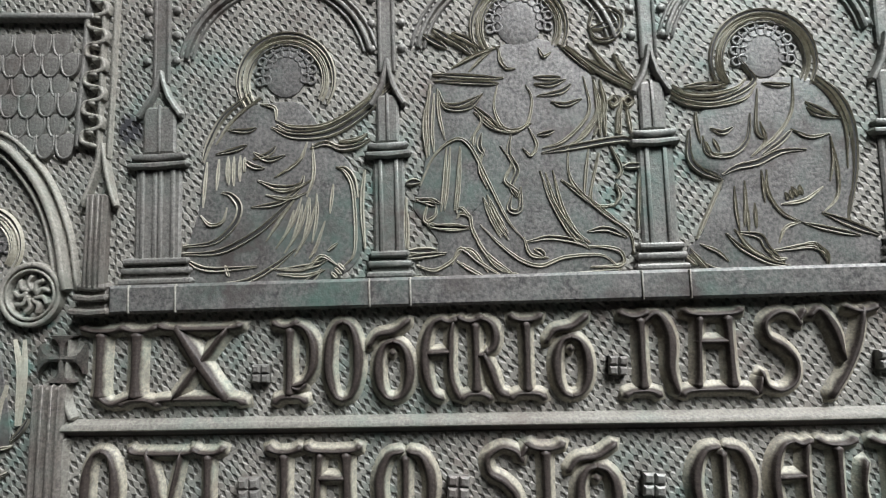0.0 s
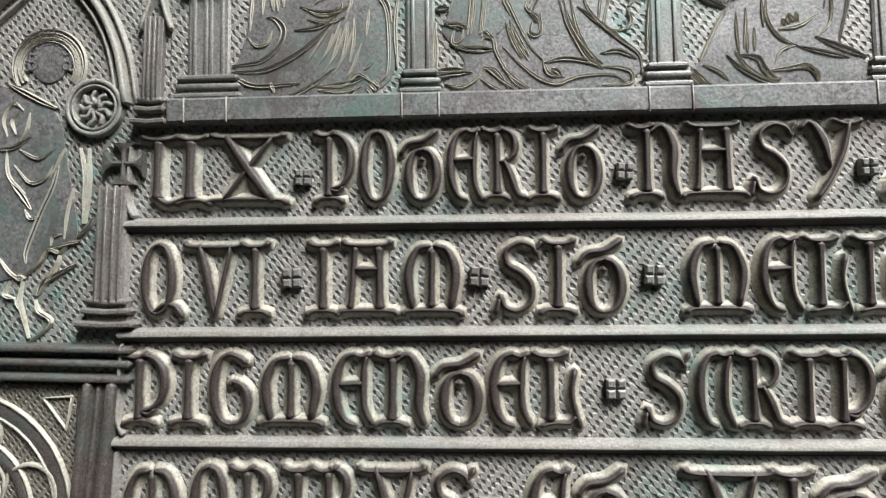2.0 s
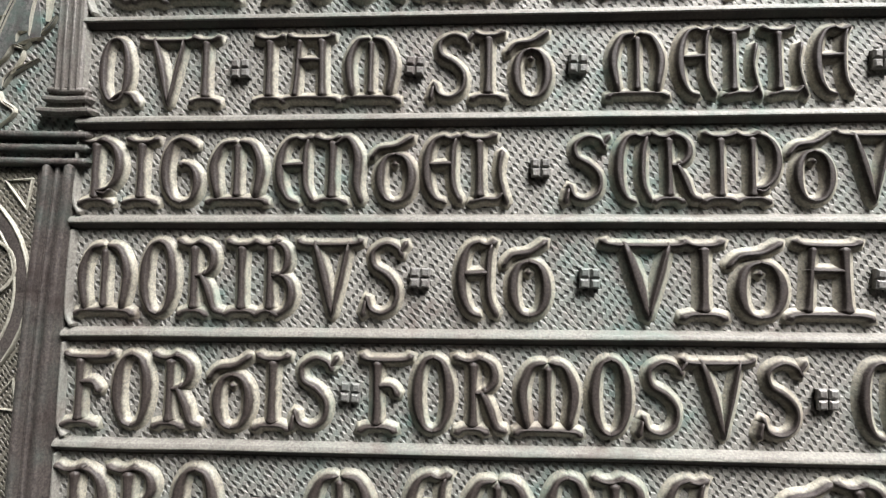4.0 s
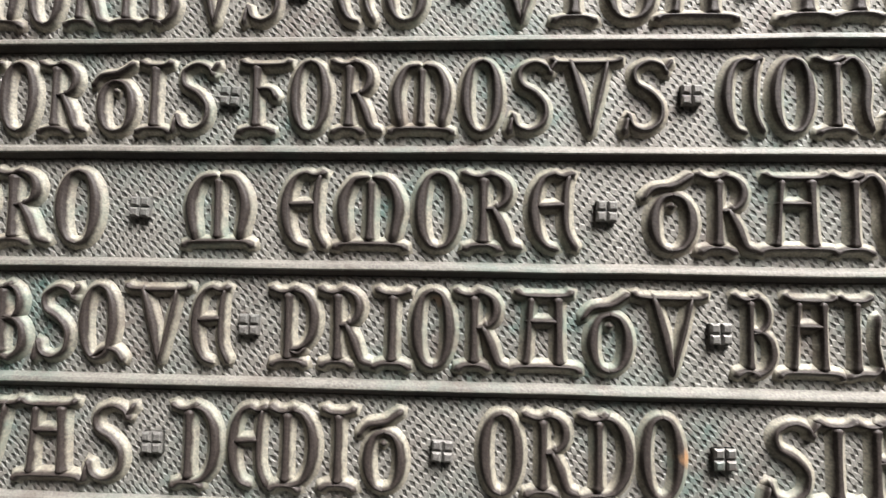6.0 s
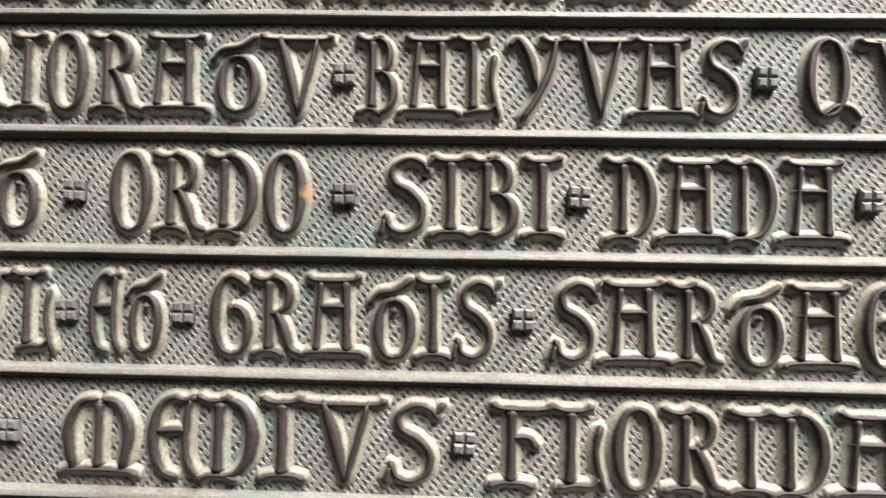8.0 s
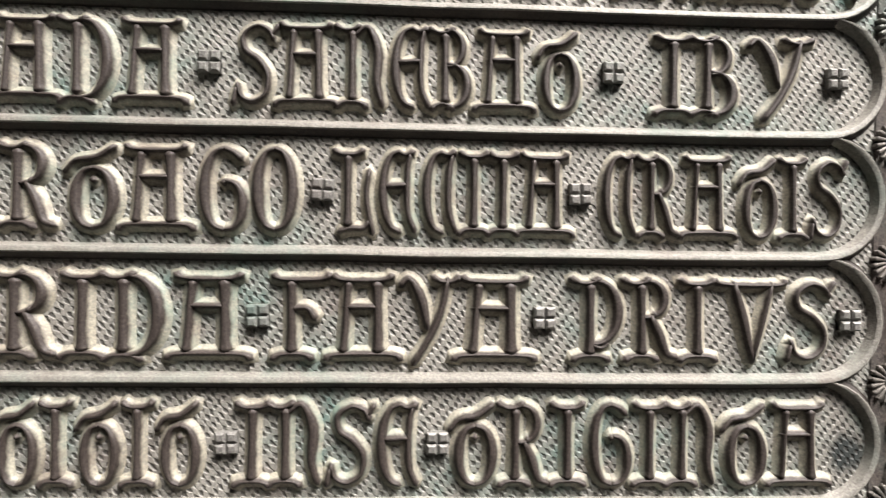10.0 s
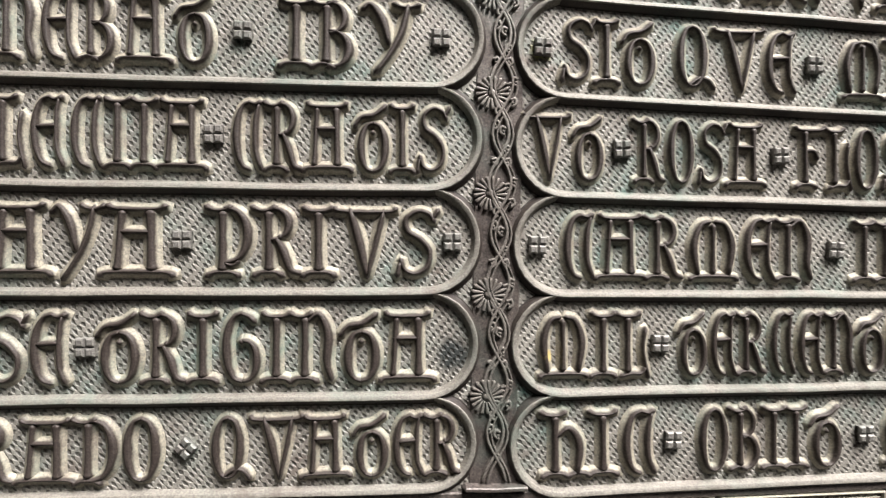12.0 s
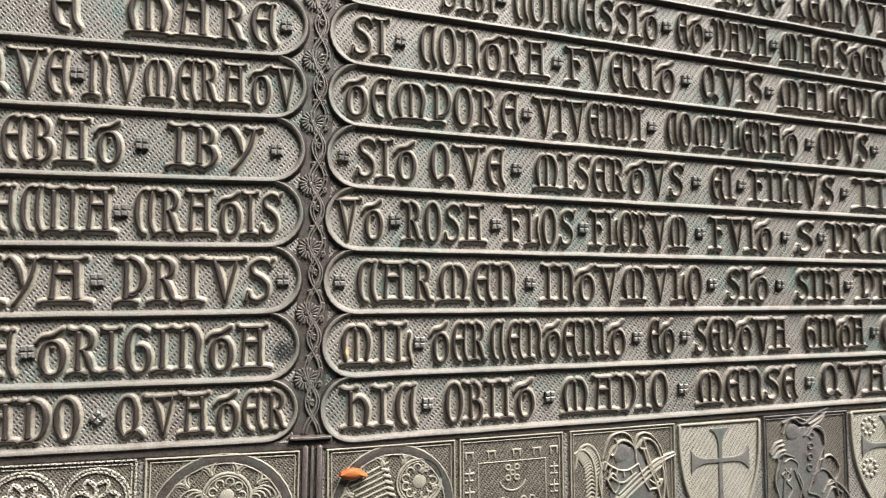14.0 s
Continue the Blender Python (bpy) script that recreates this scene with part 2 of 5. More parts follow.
def swell(bm, outline, h, base=0.0, steps=4, edge=0.12):
    """A low cushion inside a closed outline of (x, z)."""
    ring = spline(list(outline) + [outline[0]], steps)[:-1]
    cx, cz = np.mean(ring, axis=0)
    rows = []
    for f, v in ((1.0, 0.0), (1 - edge * 0.3, 0.7), (1 - edge, 0.95), (0.5, 1.0)):
        rows.append([bm.verts.new((cx + (x - cx) * f, -base - (h * v if v else -0.0006), cz + (z - cz) * f)) for x, z in ring])
    top = bm.verts.new((cx, -base - h, cz))
    m = len(ring)
    for a, b in zip(rows, rows[1:]):
        for i in range(m):
            bm.faces.new((a[i], a[(i + 1) % m], b[(i + 1) % m], b[i]))
    for i in range(m):
        bm.faces.new((rows[-1][i], rows[-1][(i + 1) % m], top))


def pattee(bm, cx, cz, arms, w0, w1, h, base=0.0):
    """A cross whose four arms (up, side, down) flare in a hollow curve to straight ends."""
    up, side, down = arms
    for dx, dz, n in ((0, 1, up), (1, 0, side), (0, -1, down), (-1, 0, side)):
        rows = []
        for t, w in ((0.0, w0), (0.5, w0), (0.7, w0 + (w1 - w0) * 0.14), (0.86, w0 + (w1 - w0) * 0.45), (1.0, w1)):
            rows.append([bm.verts.new((cx + dx * n * t + dz * o, -base - y, cz + dz * n * t - dx * o)) for o, y in ((-w - 0.0005, -0.0006), (-w, h * 0.85), (0, h), (w, h * 0.85), (w + 0.0005, -0.0006))])
        for a, b in zip(rows, rows[1:]):
            for i in range(4):
                bm.faces.new((a[i], a[i + 1], b[i + 1], b[i]))
        bm.faces.new(rows[-1])


# ---- Lombardic capitals: strokes in a box of height 1 ----
class Glyph:
    def __init__(self):
        self.bm = bmesh.new()

    def stroke(self, *pts, h=0.0049):
        ridge(self.bm, [(x, y, w * 0.5) for x, y, w in pts], h, 0.108, 4, 0.0, LETTER_PROFILE)

    def stem(self, x, y0=0.04, y1=0.96, w=0.07, lean=0.0):
        m = (y0 + y1) / 2
        self.stroke((x + lean, y1 - 0.07, w * 1.35), (x + lean * 0.8, y1 - 0.17, w * 0.95), (x + lean * 0.5, m, w * 0.82), (x + lean * 0.2, y0 + 0.17, w * 0.95), (x, y0 + 0.07, w * 1.35))

    def bow(self, x, y0, y1, out, w=0.085):
        m, q = (y0 + y1) / 2, (y1 - y0)
        self.stroke((x, y1, 0.026), (x + out * 0.52, y1 - q * 0.06, w * 0.42), (x + out * 0.88, y1 - q * 0.24, w * 0.8), (x + out, m, w), (x + out * 0.88, y0 + q * 0.24, w * 0.8), (x + out * 0.52, y0 + q * 0.06, w * 0.42), (x, y0, 0.026))

    def head(self, x0, x1, y=0.955):
        self.stroke((x0 - 0.03, y + 0.026, 0.052), (x0 + 0.06, y - 0.014, 0.026), ((x0 + x1) / 2, y - 0.024, 0.032), (x1 - 0.06, y - 0.014, 0.026), (x1 + 0.03, y + 0.026, 0.052))

    def foot(self, x0, x1, y=0.045):
        self.stroke((x0 - 0.03, y - 0.030, 0.056), (x0 + 0.06, y + 0.014, 0.026), ((x0 + x1) / 2, y + 0.024, 0.032), (x1 - 0.06, y + 0.014, 0.026), (x1 + 0.03, y - 0.030, 0.056))

    def dot(self, x, y, r=0.05):
        self.stroke((x - 0.01, y, r), (x + 0.01, y, r))


def glyph_a(g):
    g.head(0.08, 0.68), g.stem(0.16, w=0.05, lean=0.06), g.stem(0.56, w=0.075, lean=-0.02), g.stroke((0.18, 0.62, 0.035), (0.54, 0.62, 0.035)), g.foot(0.0, 0.78)
    return 0.78


def glyph_b(g):
    g.stem(0.18), g.head(0.0, 0.26), g.bow(0.2, 0.52, 0.97, 0.22, 0.065), g.bow(0.2, 0.02, 0.56, 0.28, 0.085), g.dot(0.32, 0.54, 0.045), g.foot(0.02, 0.26)
    return 0.58


def glyph_c(g):
    g.bow(0.34, 0.02, 0.98, -0.22), g.stroke((0.32, 0.98, 0.025), (0.42, 0.95, 0.03), (0.52, 0.98, 0.055)), g.stroke((0.49, 0.94, 0.03), (0.44, 0.72, 0.055), (0.44, 0.3, 0.055), (0.54, 0.03, 0.045))
    return 0.58


def glyph_e(g):
    g.bow(0.34, 0.02, 0.98, -0.24), g.stroke((0.32, 0.98, 0.025), (0.42, 0.94, 0.03), (0.53, 0.97, 0.055)), g.stroke((0.49, 0.94, 0.03), (0.45, 0.74, 0.045), (0.45, 0.28, 0.045), (0.55, 0.03, 0.045))
    g.stroke((0.14, 0.56, 0.04), (0.43, 0.58, 0.04))
    return 0.58


def glyph_d(g):
    g.stem(0.19), g.bow(0.22, 0.03, 0.97, 0.32, 0.095), g.head(0.0, 0.26), g.foot(0.02, 0.34, 0.02)
    return 0.64


def glyph_f(g):
    g.stem(0.2), g.head(0.03, 0.6), g.stroke((0.2, 0.6, 0.04), (0.38, 0.6, 0.032), (0.46, 0.48, 0.055)), g.foot(0.02, 0.4)
    return 0.6


def glyph_g(g):
    g.bow(0.34, 0.02, 0.98, -0.22), g.bow(0.36, 0.02, 0.6, 0.2, 0.075), g.dot(0.34, 0.58, 0.05), g.stroke((0.33, 0.98, 0.025), (0.45, 0.93, 0.04), (0.53, 0.86, 0.045))
    return 0.62


def glyph_h(g):
    g.stem(0.18), g.head(0.0, 0.3), g.foot(0.02, 0.34), g.stroke((0.2, 0.62, 0.03), (0.38, 0.74, 0.045), (0.53, 0.5, 0.085), (0.5, 0.06, 0.05)), g.foot(0.4, 0.66)
    return 0.66


def glyph_i(g):
    g.stem(0.2), g.head(0.03, 0.37), g.foot(0.01, 0.39)
    return 0.4


def glyph_l(g):
    g.stem(0.2), g.head(0.03, 0.38), g.stroke((0.08, 0.02, 0.034), (0.25, 0.06, 0.03), (0.42, 0.06, 0.03), (0.5, 0.14, 0.03)), g.stroke((0.5, 0.74, 0.045), (0.46, 0.42, 0.035), (0.55, 0.0, 0.04))
    return 0.58


def glyph_m(g):
    g.stroke((0.42, 0.92, 0.028), (0.25, 0.86, 0.05), (0.14, 0.55, 0.088), (0.2, 0.1, 0.05)), g.stem(0.46, 0.06, 0.92, 0.055)
    g.stroke((0.5, 0.92, 0.028), (0.67, 0.86, 0.05), (0.78, 0.55, 0.088), (0.72, 0.1, 0.05)), g.foot(0.1, 0.84)
    return 0.92


def glyph_n(g):
    g.stem(0.2), g.head(0.0, 0.26), g.foot(0.02, 0.36), g.stroke((0.22, 0.86, 0.03), (0.4, 0.97, 0.045), (0.54, 0.7, 0.09), (0.53, 0.3, 0.075), (0.6, 0.04, 0.04))
    return 0.66


def glyph_o(g):
    g.bow(0.29, 0.02, 0.98, -0.2, 0.09), g.bow(0.29, 0.02, 0.98, 0.2, 0.09)
    return 0.58


def glyph_p(g):
    g.stem(0.19), g.bow(0.22, 0.2, 0.97, 0.3), g.head(0.0, 0.26), g.foot(0.02, 0.38), g.stroke((0.2, 0.2, 0.03), (0.32, 0.16, 0.03), (0.4, 0.22, 0.02))
    return 0.6


def glyph_q(g):
    g.bow(0.29, 0.04, 0.98, -0.2, 0.09), g.bow(0.29, 0.04, 0.98, 0.2, 0.09), g.stroke((0.22, 0.05, 0.025), (0.4, 0.17, 0.04), (0.56, 0.14, 0.045), (0.66, 0.02, 0.045))
    return 0.68


def glyph_r(g):
    g.stem(0.19), g.head(0.0, 0.25), g.bow(0.22, 0.52, 0.97, 0.24, 0.075), g.dot(0.34, 0.56, 0.045), g.foot(0.02, 0.34)
    g.stroke((0.3, 0.53, 0.045), (0.4, 0.32, 0.075), (0.48, 0.1, 0.06), (0.6, 0.04, 0.04))
    return 0.64


def glyph_s(g):
    g.stroke((0.56, 0.8, 0.045), (0.5, 0.9, 0.03), (0.34, 0.95, 0.028), (0.17, 0.84, 0.036), (0.19, 0.66, 0.045), (0.36, 0.55, 0.05), (0.49, 0.38, 0.045), (0.47, 0.16, 0.036), (0.31, 0.05, 0.028), (0.15, 0.1, 0.028), (0.09, 0.25, 0.04))
    g.stroke((0.54, 0.84, 0.025), (0.62, 0.96, 0.04))
    g.stroke((0.08, 0.2, 0.03), (0.04, 0.02, 0.045))
    return 0.6


def glyph_t(g):
    g.bow(0.36, 0.02, 0.72, -0.2, 0.085), g.bow(0.36, 0.02, 0.72, 0.22, 0.09), g.dot(0.36, 0.58, 0.045)
    g.stroke((0.04, 0.66, 0.03), (0.16, 0.8, 0.035), (0.38, 0.84, 0.045), (0.58, 0.97, 0.045))
    return 0.66


def glyph_u(g):
    g.stem(0.17, w=0.06), g.stem(0.52), g.head(0.02, 0.36), g.head(0.4, 0.68), g.stroke((0.17, 0.12, 0.03), (0.3, 0.02, 0.04), (0.5, 0.12, 0.03)), g.foot(0.42, 0.72)
    return 0.72


def glyph_v(g):
    g.head(0.0, 0.8), g.stroke((0.2, 0.95, 0.05), (0.33, 0.5, 0.085), (0.44, 0.0, 0.03)), g.stroke((0.66, 0.95, 0.03), (0.56, 0.5, 0.042), (0.44, 0.0, 0.02))
    return 0.8


def glyph_x(g):
    g.head(0.03, 0.75), g.foot(0.0, 0.8), g.stroke((0.17, 0.95, 0.06), (0.4, 0.5, 0.085), (0.66, 0.05, 0.06)), g.stroke((0.66, 0.95, 0.03), (0.4, 0.5, 0.035), (0.15, 0.05, 0.03))
    return 0.8


def glyph_y(g):
    g.stroke((0.06, 0.88, 0.04), (0.18, 0.96, 0.045), (0.34, 0.72, 0.085), (0.42, 0.38, 0.03)), g.stroke((0.68, 0.96, 0.04), (0.6, 0.6, 0.055), (0.44, 0.25, 0.045), (0.24, -0.04, 0.045)), g.head(0.52, 0.8)
    return 0.76


GLYPHS = {}
for letter, build in dict(A=glyph_a, B=glyph_b, C=glyph_c, D=glyph_d, E=glyph_e, F=glyph_f, G=glyph_g, H=glyph_h, I=glyph_i, L=glyph_l, M=glyph_m, N=glyph_n, O=glyph_o,
                          P=glyph_p, Q=glyph_q, R=glyph_r, S=glyph_s, T=glyph_t, U=glyph_u, V=glyph_v, X=glyph_x, Y=glyph_y).items():
    g = Glyph()
    wide = build(g)
    me = bpy.data.meshes.new("letter_" + letter.lower())
    bmesh.ops.recalc_face_normals(g.bm, faces=g.bm.faces)
    g.bm.to_mesh(me)
    g.bm.free()
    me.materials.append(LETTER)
    me.polygons.foreach_set("use_smooth", [True] * len(me.polygons))
    me.set_sharp_from_angle(angle=radians(62))
    GLYPHS[letter] = (me, wide)


def divider_mesh(name, turned):
    """A small square stud quartered by a cross-shaped groove."""
    bm = bmesh.new()
    block(bm, -0.0043, 0.0043, -0.0043, 0.0043, 0.0022, edge=0.0005)
    for sx in (-1, 1):
        for sz in (-1, 1):
            block(bm, min(sx * 0.00035, sx * 0.0043), max(sx * 0.00035, sx * 0.0043), min(sz * 0.00035, sz * 0.0043), max(sz * 0.00035, sz * 0.0043), 0.0036, edge=0.0008)
    if turned:
        bmesh.ops.rotate(bm, verts=bm.verts, cent=(0, 0, 0), matrix=Matrix.Rotation(radians(45), 3, 'Y'))
    me = bpy.data.meshes.new(name)
    bmesh.ops.recalc_face_normals(bm, faces=bm.faces)
    bm.to_mesh(me)
    bm.free()
    me.materials.append(BRONZE)
    return me


STUD, STUD_TURNED = divider_mesh("word_divider", False), divider_mesh("word_divider_turned", True)

# ---- assumed room round the plaque: unseen dark walls, floor and ceiling keep bounce low ----
def solid(name, x0, x1, y0, y1, z0, z1, mat, label, category):
    bm = bmesh.new()
    bmesh.ops.create_cube(bm, size=1, matrix=Matrix.LocRotScale(((x0 + x1) / 2, (y0 + y1) / 2, (z0 + z1) / 2), None, (x1 - x0, y1 - y0, z1 - z0)))
    return tagged(mesh_object(name, bm, mat, smooth=False), label, category, kind="structure")


FLOOR, WEST, EAST = -1.55, -2.6, 6.6
solid("wall_north", WEST, EAST, 0.0212, 0.42, FLOOR, TOP, STONE, "weathered grey stone wall behind the bronze plaque", "wall")
solid("unseen_wall_south", WEST, EAST, SOUTH - 0.3, SOUTH, FLOOR, TOP, STONE, "unseen plain grey stone wall added opposite the plaque", "wall")
solid("unseen_wall_west", WEST - 0.3, WEST, SOUTH, 0.42, FLOOR, TOP, STONE, "unseen plain grey stone side wall, added", "wall")
solid("unseen_wall_east", EAST, EAST + 0.3, SOUTH, 0.42, FLOOR, TOP, STONE, "unseen plain grey stone side wall, added", "wall")
solid("floor", WEST, EAST, SOUTH, 0.42, FLOOR - 0.2, FLOOR, PAVING, "unseen dark stone floor, added and kept dark against bounce", "floor")
bm = bmesh.new()
for x0, x1, y0, y1 in ((WEST, LAMP_OPENING[0], SOUTH, 0.42), (LAMP_OPENING[1], EAST, SOUTH, 0.42), (LAMP_OPENING[0], LAMP_OPENING[1], SOUTH, LAMP_OPENING[2]), (LAMP_OPENING[0], LAMP_OPENING[1], LAMP_OPENING[3], 0.42)):
    bmesh.ops.create_cube(bm, size=1, matrix=Matrix.LocRotScale(((x0 + x1) / 2, (y0 + y1) / 2, TOP + 0.1), None, (x1 - x0, y1 - y0, 0.2)))
tagged(mesh_object("ceiling", bm, STONE, smooth=False), "unseen plain ceiling added round the long lamp opening", "ceiling", kind="structure")

# ---- the plaque ----
plaque = tagged(new("memorial_plaque"), "dark bronze memorial plaque with raised Lombardic inscription on a stone wall", "plaque")
plaque.location = (0, 0, 0)
bm = bmesh.new()
bmesh.ops.create_cube(bm, size=1, matrix=Matrix.LocRotScale((0.78, 0.0105, -0.2), None, (1.96, 0.021, 1.3)))
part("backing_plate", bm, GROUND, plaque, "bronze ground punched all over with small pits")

LEFT_Z = (-0.018, -0.057, -0.105, -0.151, -0.202, -0.251, -0.302, -0.353, -0.405, -0.456, -0.508, -0.557, -0.603)
LEFT_S = (0.028, 0.022, 0.024, 0.021, 0.022, 0.019, 0.018, 0.0175, 0.0175, 0.015, 0.0135, 0.008, 0.006)
LEFT_END, RIGHT_START, RIGHT_END = 0.862, 0.882, 1.72
RAIL_W, RAIL_H, RAIL_F = 0.0010, 0.0052, 0.0028


def rail_z(side, k, x):
    if side == "left":
        return LEFT_Z[k] + LEFT_S[k] * x
    return -0.601 + (12 - k) * 0.0522 + (-0.025 + 0.0083 * (k - 6)) * (x - 0.9)


def band(side, k):
    """One line's border: the rail below it and its rounded end at the central column."""
    bm = bmesh.new()
    drop = 0.0016
    if side == "left":
        r = (rail_z(side, k - 1, LEFT_END) - rail_z(side, k, LEFT_END)) / 2
        c, far, cz = LEFT_END - r, 0.001, (rail_z(side, k - 1, LEFT_END) + rail_z(side, k, LEFT_END)) / 2 - drop
        end = arc_points(c, cz, r, 90, -90, 14)
        start = far
    else:
        r = (rail_z(side, k - 1, RIGHT_START) - rail_z(side, k, RIGHT_START)) / 2
        c, far, cz = RIGHT_START + r, RIGHT_END, (rail_z(side, k - 1, RIGHT_START) + rail_z(side, k, RIGHT_START)) / 2 - drop
        end = arc_points(c, cz, r, 90, 270, 14)
        start = far
    n = 24
    low = [(c + (start - c) * i / n, rail_z(side, k, c + (start - c) * i / n) - drop + 0.0005 * noise.noise((k * 7.0, i * 0.9, 0.0))) for i in range(1, n + 1)]
    if k > 1 or side == "right":
        pts = end + low
    else:
        pts = arc_points(c, cz, r, 0, -90, 8) + low
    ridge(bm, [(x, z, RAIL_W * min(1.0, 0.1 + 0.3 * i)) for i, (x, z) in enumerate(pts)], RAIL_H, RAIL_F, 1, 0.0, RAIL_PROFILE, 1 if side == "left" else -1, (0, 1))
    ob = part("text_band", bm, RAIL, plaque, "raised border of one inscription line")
    # second material paints the underside shade into the rail's lower faces
    ob.data.materials.append(RAIL_SHADE)
    return ob


def inscribe(side, k, *items):
    """Sets words (text, from, to) and dividers (".", at) into line k."""
    holder = band(side, k)
    items = list(items)
    while items:
        text = items.pop(0)
        if text in ".x":
            x = items.pop(0)
            ob = new("word_divider", STUD if text == "." else STUD_TURNED)
            up, low = rail_z(side, k - 1, x), rail_z(side, k, x)
            size = (up - low) / 0.05
            ob.matrix_basis = Matrix.LocRotScale((x, 0, (up + low) / 2 - 0.0015), Euler((0, random.uniform(-0.06, 0.06), 0)), (size, 1, size))
            ob.parent = holder
            continue
        x0, x1 = items.pop(0), items.pop(0)
        total = sum(GLYPHS[ch][1] + 0.02 for ch in text)
        s, x = (x1 - x0) / total, x0
        for ch in text:
            me, wide = GLYPHS[ch]
            mid = x + wide * s / 2
            up, low = rail_z(side, k - 1, mid), rail_z(side, k, mid)
            if k == 1 and side == "left":
                top, bottom = up - 0.0015, low + 0.0066
            else:
                top, bottom = up - (up - low) * 0.205, low + (up - low) * 0.125
            ob = new("letter", me)
            ob.matrix_basis = Matrix.LocRotScale((x, 0, bottom), Euler((0, random.uniform(-0.012, 0.012) - 0.018, 0)), (s, 1, top - bottom))
            ob.parent = holder
            x += (wide + 0.02) * s


inscribe("left", 1, "UX", 0.008, 0.073, ".", 0.080, "POTERIT", 0.086, 0.210, ".", 0.218, "NASY", 0.221, 0.314, ".", 0.318, "S", 0.324, 0.349, ".", 0.357, "IIII", 0.366, 0.440)
inscribe("left", 2, "QVI", 0.009, 0.067, ".", 0.0765, "IAM", 0.084, 0.152, ".", 0.157, "SIT", 0.163, 0.220, ".", 0.230, "MELLE", 0.241, 0.350, ".", 0.361, "IIII", 0.372, 0.445)
inscribe("left", 3, "PIGMENTEL", 0.005, 0.201, ".", 0.214, "SCRIPTVS", 0.224, 0.389, ".", 0.398, "III", 0.410, 0.470)
inscribe("left", 4, "MORIBVS", 0.004, 0.156, ".", 0.162, "ET", 0.177, 0.221, ".", 0.236, "VITA", 0.243, 0.354, ".", 0.360, "IN", 0.374, 0.430)
inscribe("left", 5, "FORTIS", 0.004, 0.127, ".", 0.133, "FORMOSVS", 0.138, 0.327, ".", 0.335, "CONSTANS", 0.346, 0.535)
inscribe("left", 6, "PRO", 0.004, 0.079, ".", 0.095, "M", 0.113, 0.149, "EMORE", 0.157, 0.289, ".", 0.300, "TRANSIIT", 0.314, 0.503, ".", 0.517, "E", 0.673, 0.696, "MARE", 0.724, 0.840, ".", 0.846)
inscribe("left", 7, "ABSQVE", 0.003, 0.140, ".", 0.147, "PRIORATV", 0.158, 0.342, ".", 0.348, "BAL", 0.355, 0.416, "Y", 0.417, 0.442, "VAS", 0.443, 0.519, ".", 0.527, "QVA", 0.542, 0.625, "QVE", 0.628, 0.690, ".", 0.694, "NVMERATV", 0.699, 0.858)
inscribe("left", 8, "VAS", 0.017, 0.098, ".", 0.107, "DEDIT", 0.117, 0.219, ".", 0.233, "ORDO", 0.248, 0.336, ".", 0.350, "SIBI", 0.365, 0.443, ".", 0.450, "DADA", 0.462, 0.562, ".", 0.571, "SANEBAT", 0.580, 0.728, ".", 0.741, "IBY", 0.760, 0.828, ".", 0.841)
inscribe("left", 9, "S", 0.062, 0.087, ".", 0.102, "SIMVL", 0.117, 0.228, ".", 0.232, "ET", 0.241, 0.275, ".", 0.283, "GRATIS", 0.293, 0.418, ".", 0.428, "SARTAGO", 0.439, 0.611, ".", 0.619, "LECIIA", 0.624, 0.725, ".", 0.728, "CRATIS", 0.736, 0.847)
inscribe("left", 10, "VS", 0.150, 0.195, ".", 0.209, "MEDIVS", 0.230, 0.396, ".", 0.405, "FLORIDA", 0.417, 0.591, ".", 0.594, "FA", 0.601, 0.653, "Y", 0.651, 0.676, "A", 0.677, 0.710, ".", 0.714, "PRIVS", 0.727, 0.842, ".", 0.849)
inscribe("left", 11, "IOR", 0.358, 0.422, ".", 0.436, "EXTITIT", 0.448, 0.574, ".", 0.583, "INSE", 0.587, 0.663, ".", 0.670, "TRIGINTA", 0.674, 0.841)
inscribe("left", 12, "RADO", 0.618, 0.708, "x", 0.718, "QVATER", 0.730, 0.857, ".", 0.606, "IIII", 0.515, 0.592, ".", 0.503, "III", 0.430, 0.490)
inscribe("right", 12, "HIC", 0.899, 0.962, ".", 0.970, "OBIIT", 0.984, 1.068, ".", 1.081, "MADIO", 1.091, 1.202, ".", 1.216, "MENSE", 1.230, 1.347, ".", 1.361, "QVAS", 1.374, 1.483)
inscribe("right", 11, "MIL", 0.894, 0.957, ".", 0.962, "TERCENTENIT", 0.971, 1.157, ".", 1.168, "ET", 1.180, 1.208, ".", 1.219, "SEPTVA", 1.228, 1.337, "GINTA", 1.354, 1.432, ".", 1.443, "O", 1.450, 1.476)
inscribe("right", 10, ".", 0.894, "CARMEN", 0.906, 1.050, ".", 1.062, "INTVMVLO", 1.073, 1.239, ".", 1.249, "SIT", 1.264, 1.314, ".", 1.327, "SIBI", 1.345, 1.404, ".", 1.411, "PRO", 1.422, 1.493)
inscribe("right", 9, "VT", 0.887, 0.930, ".", 0.939, "ROSA", 0.946, 1.020, ".", 1.029, "FLOS", 1.038, 1.105, ".", 1.113, "FLORVM", 1.120, 1.224, ".", 1.236, "FVIT", 1.247, 1.319, ".", 1.334, "S", 1.346, 1.370, ".", 1.378, "PRIM", 1.387, 1.479)
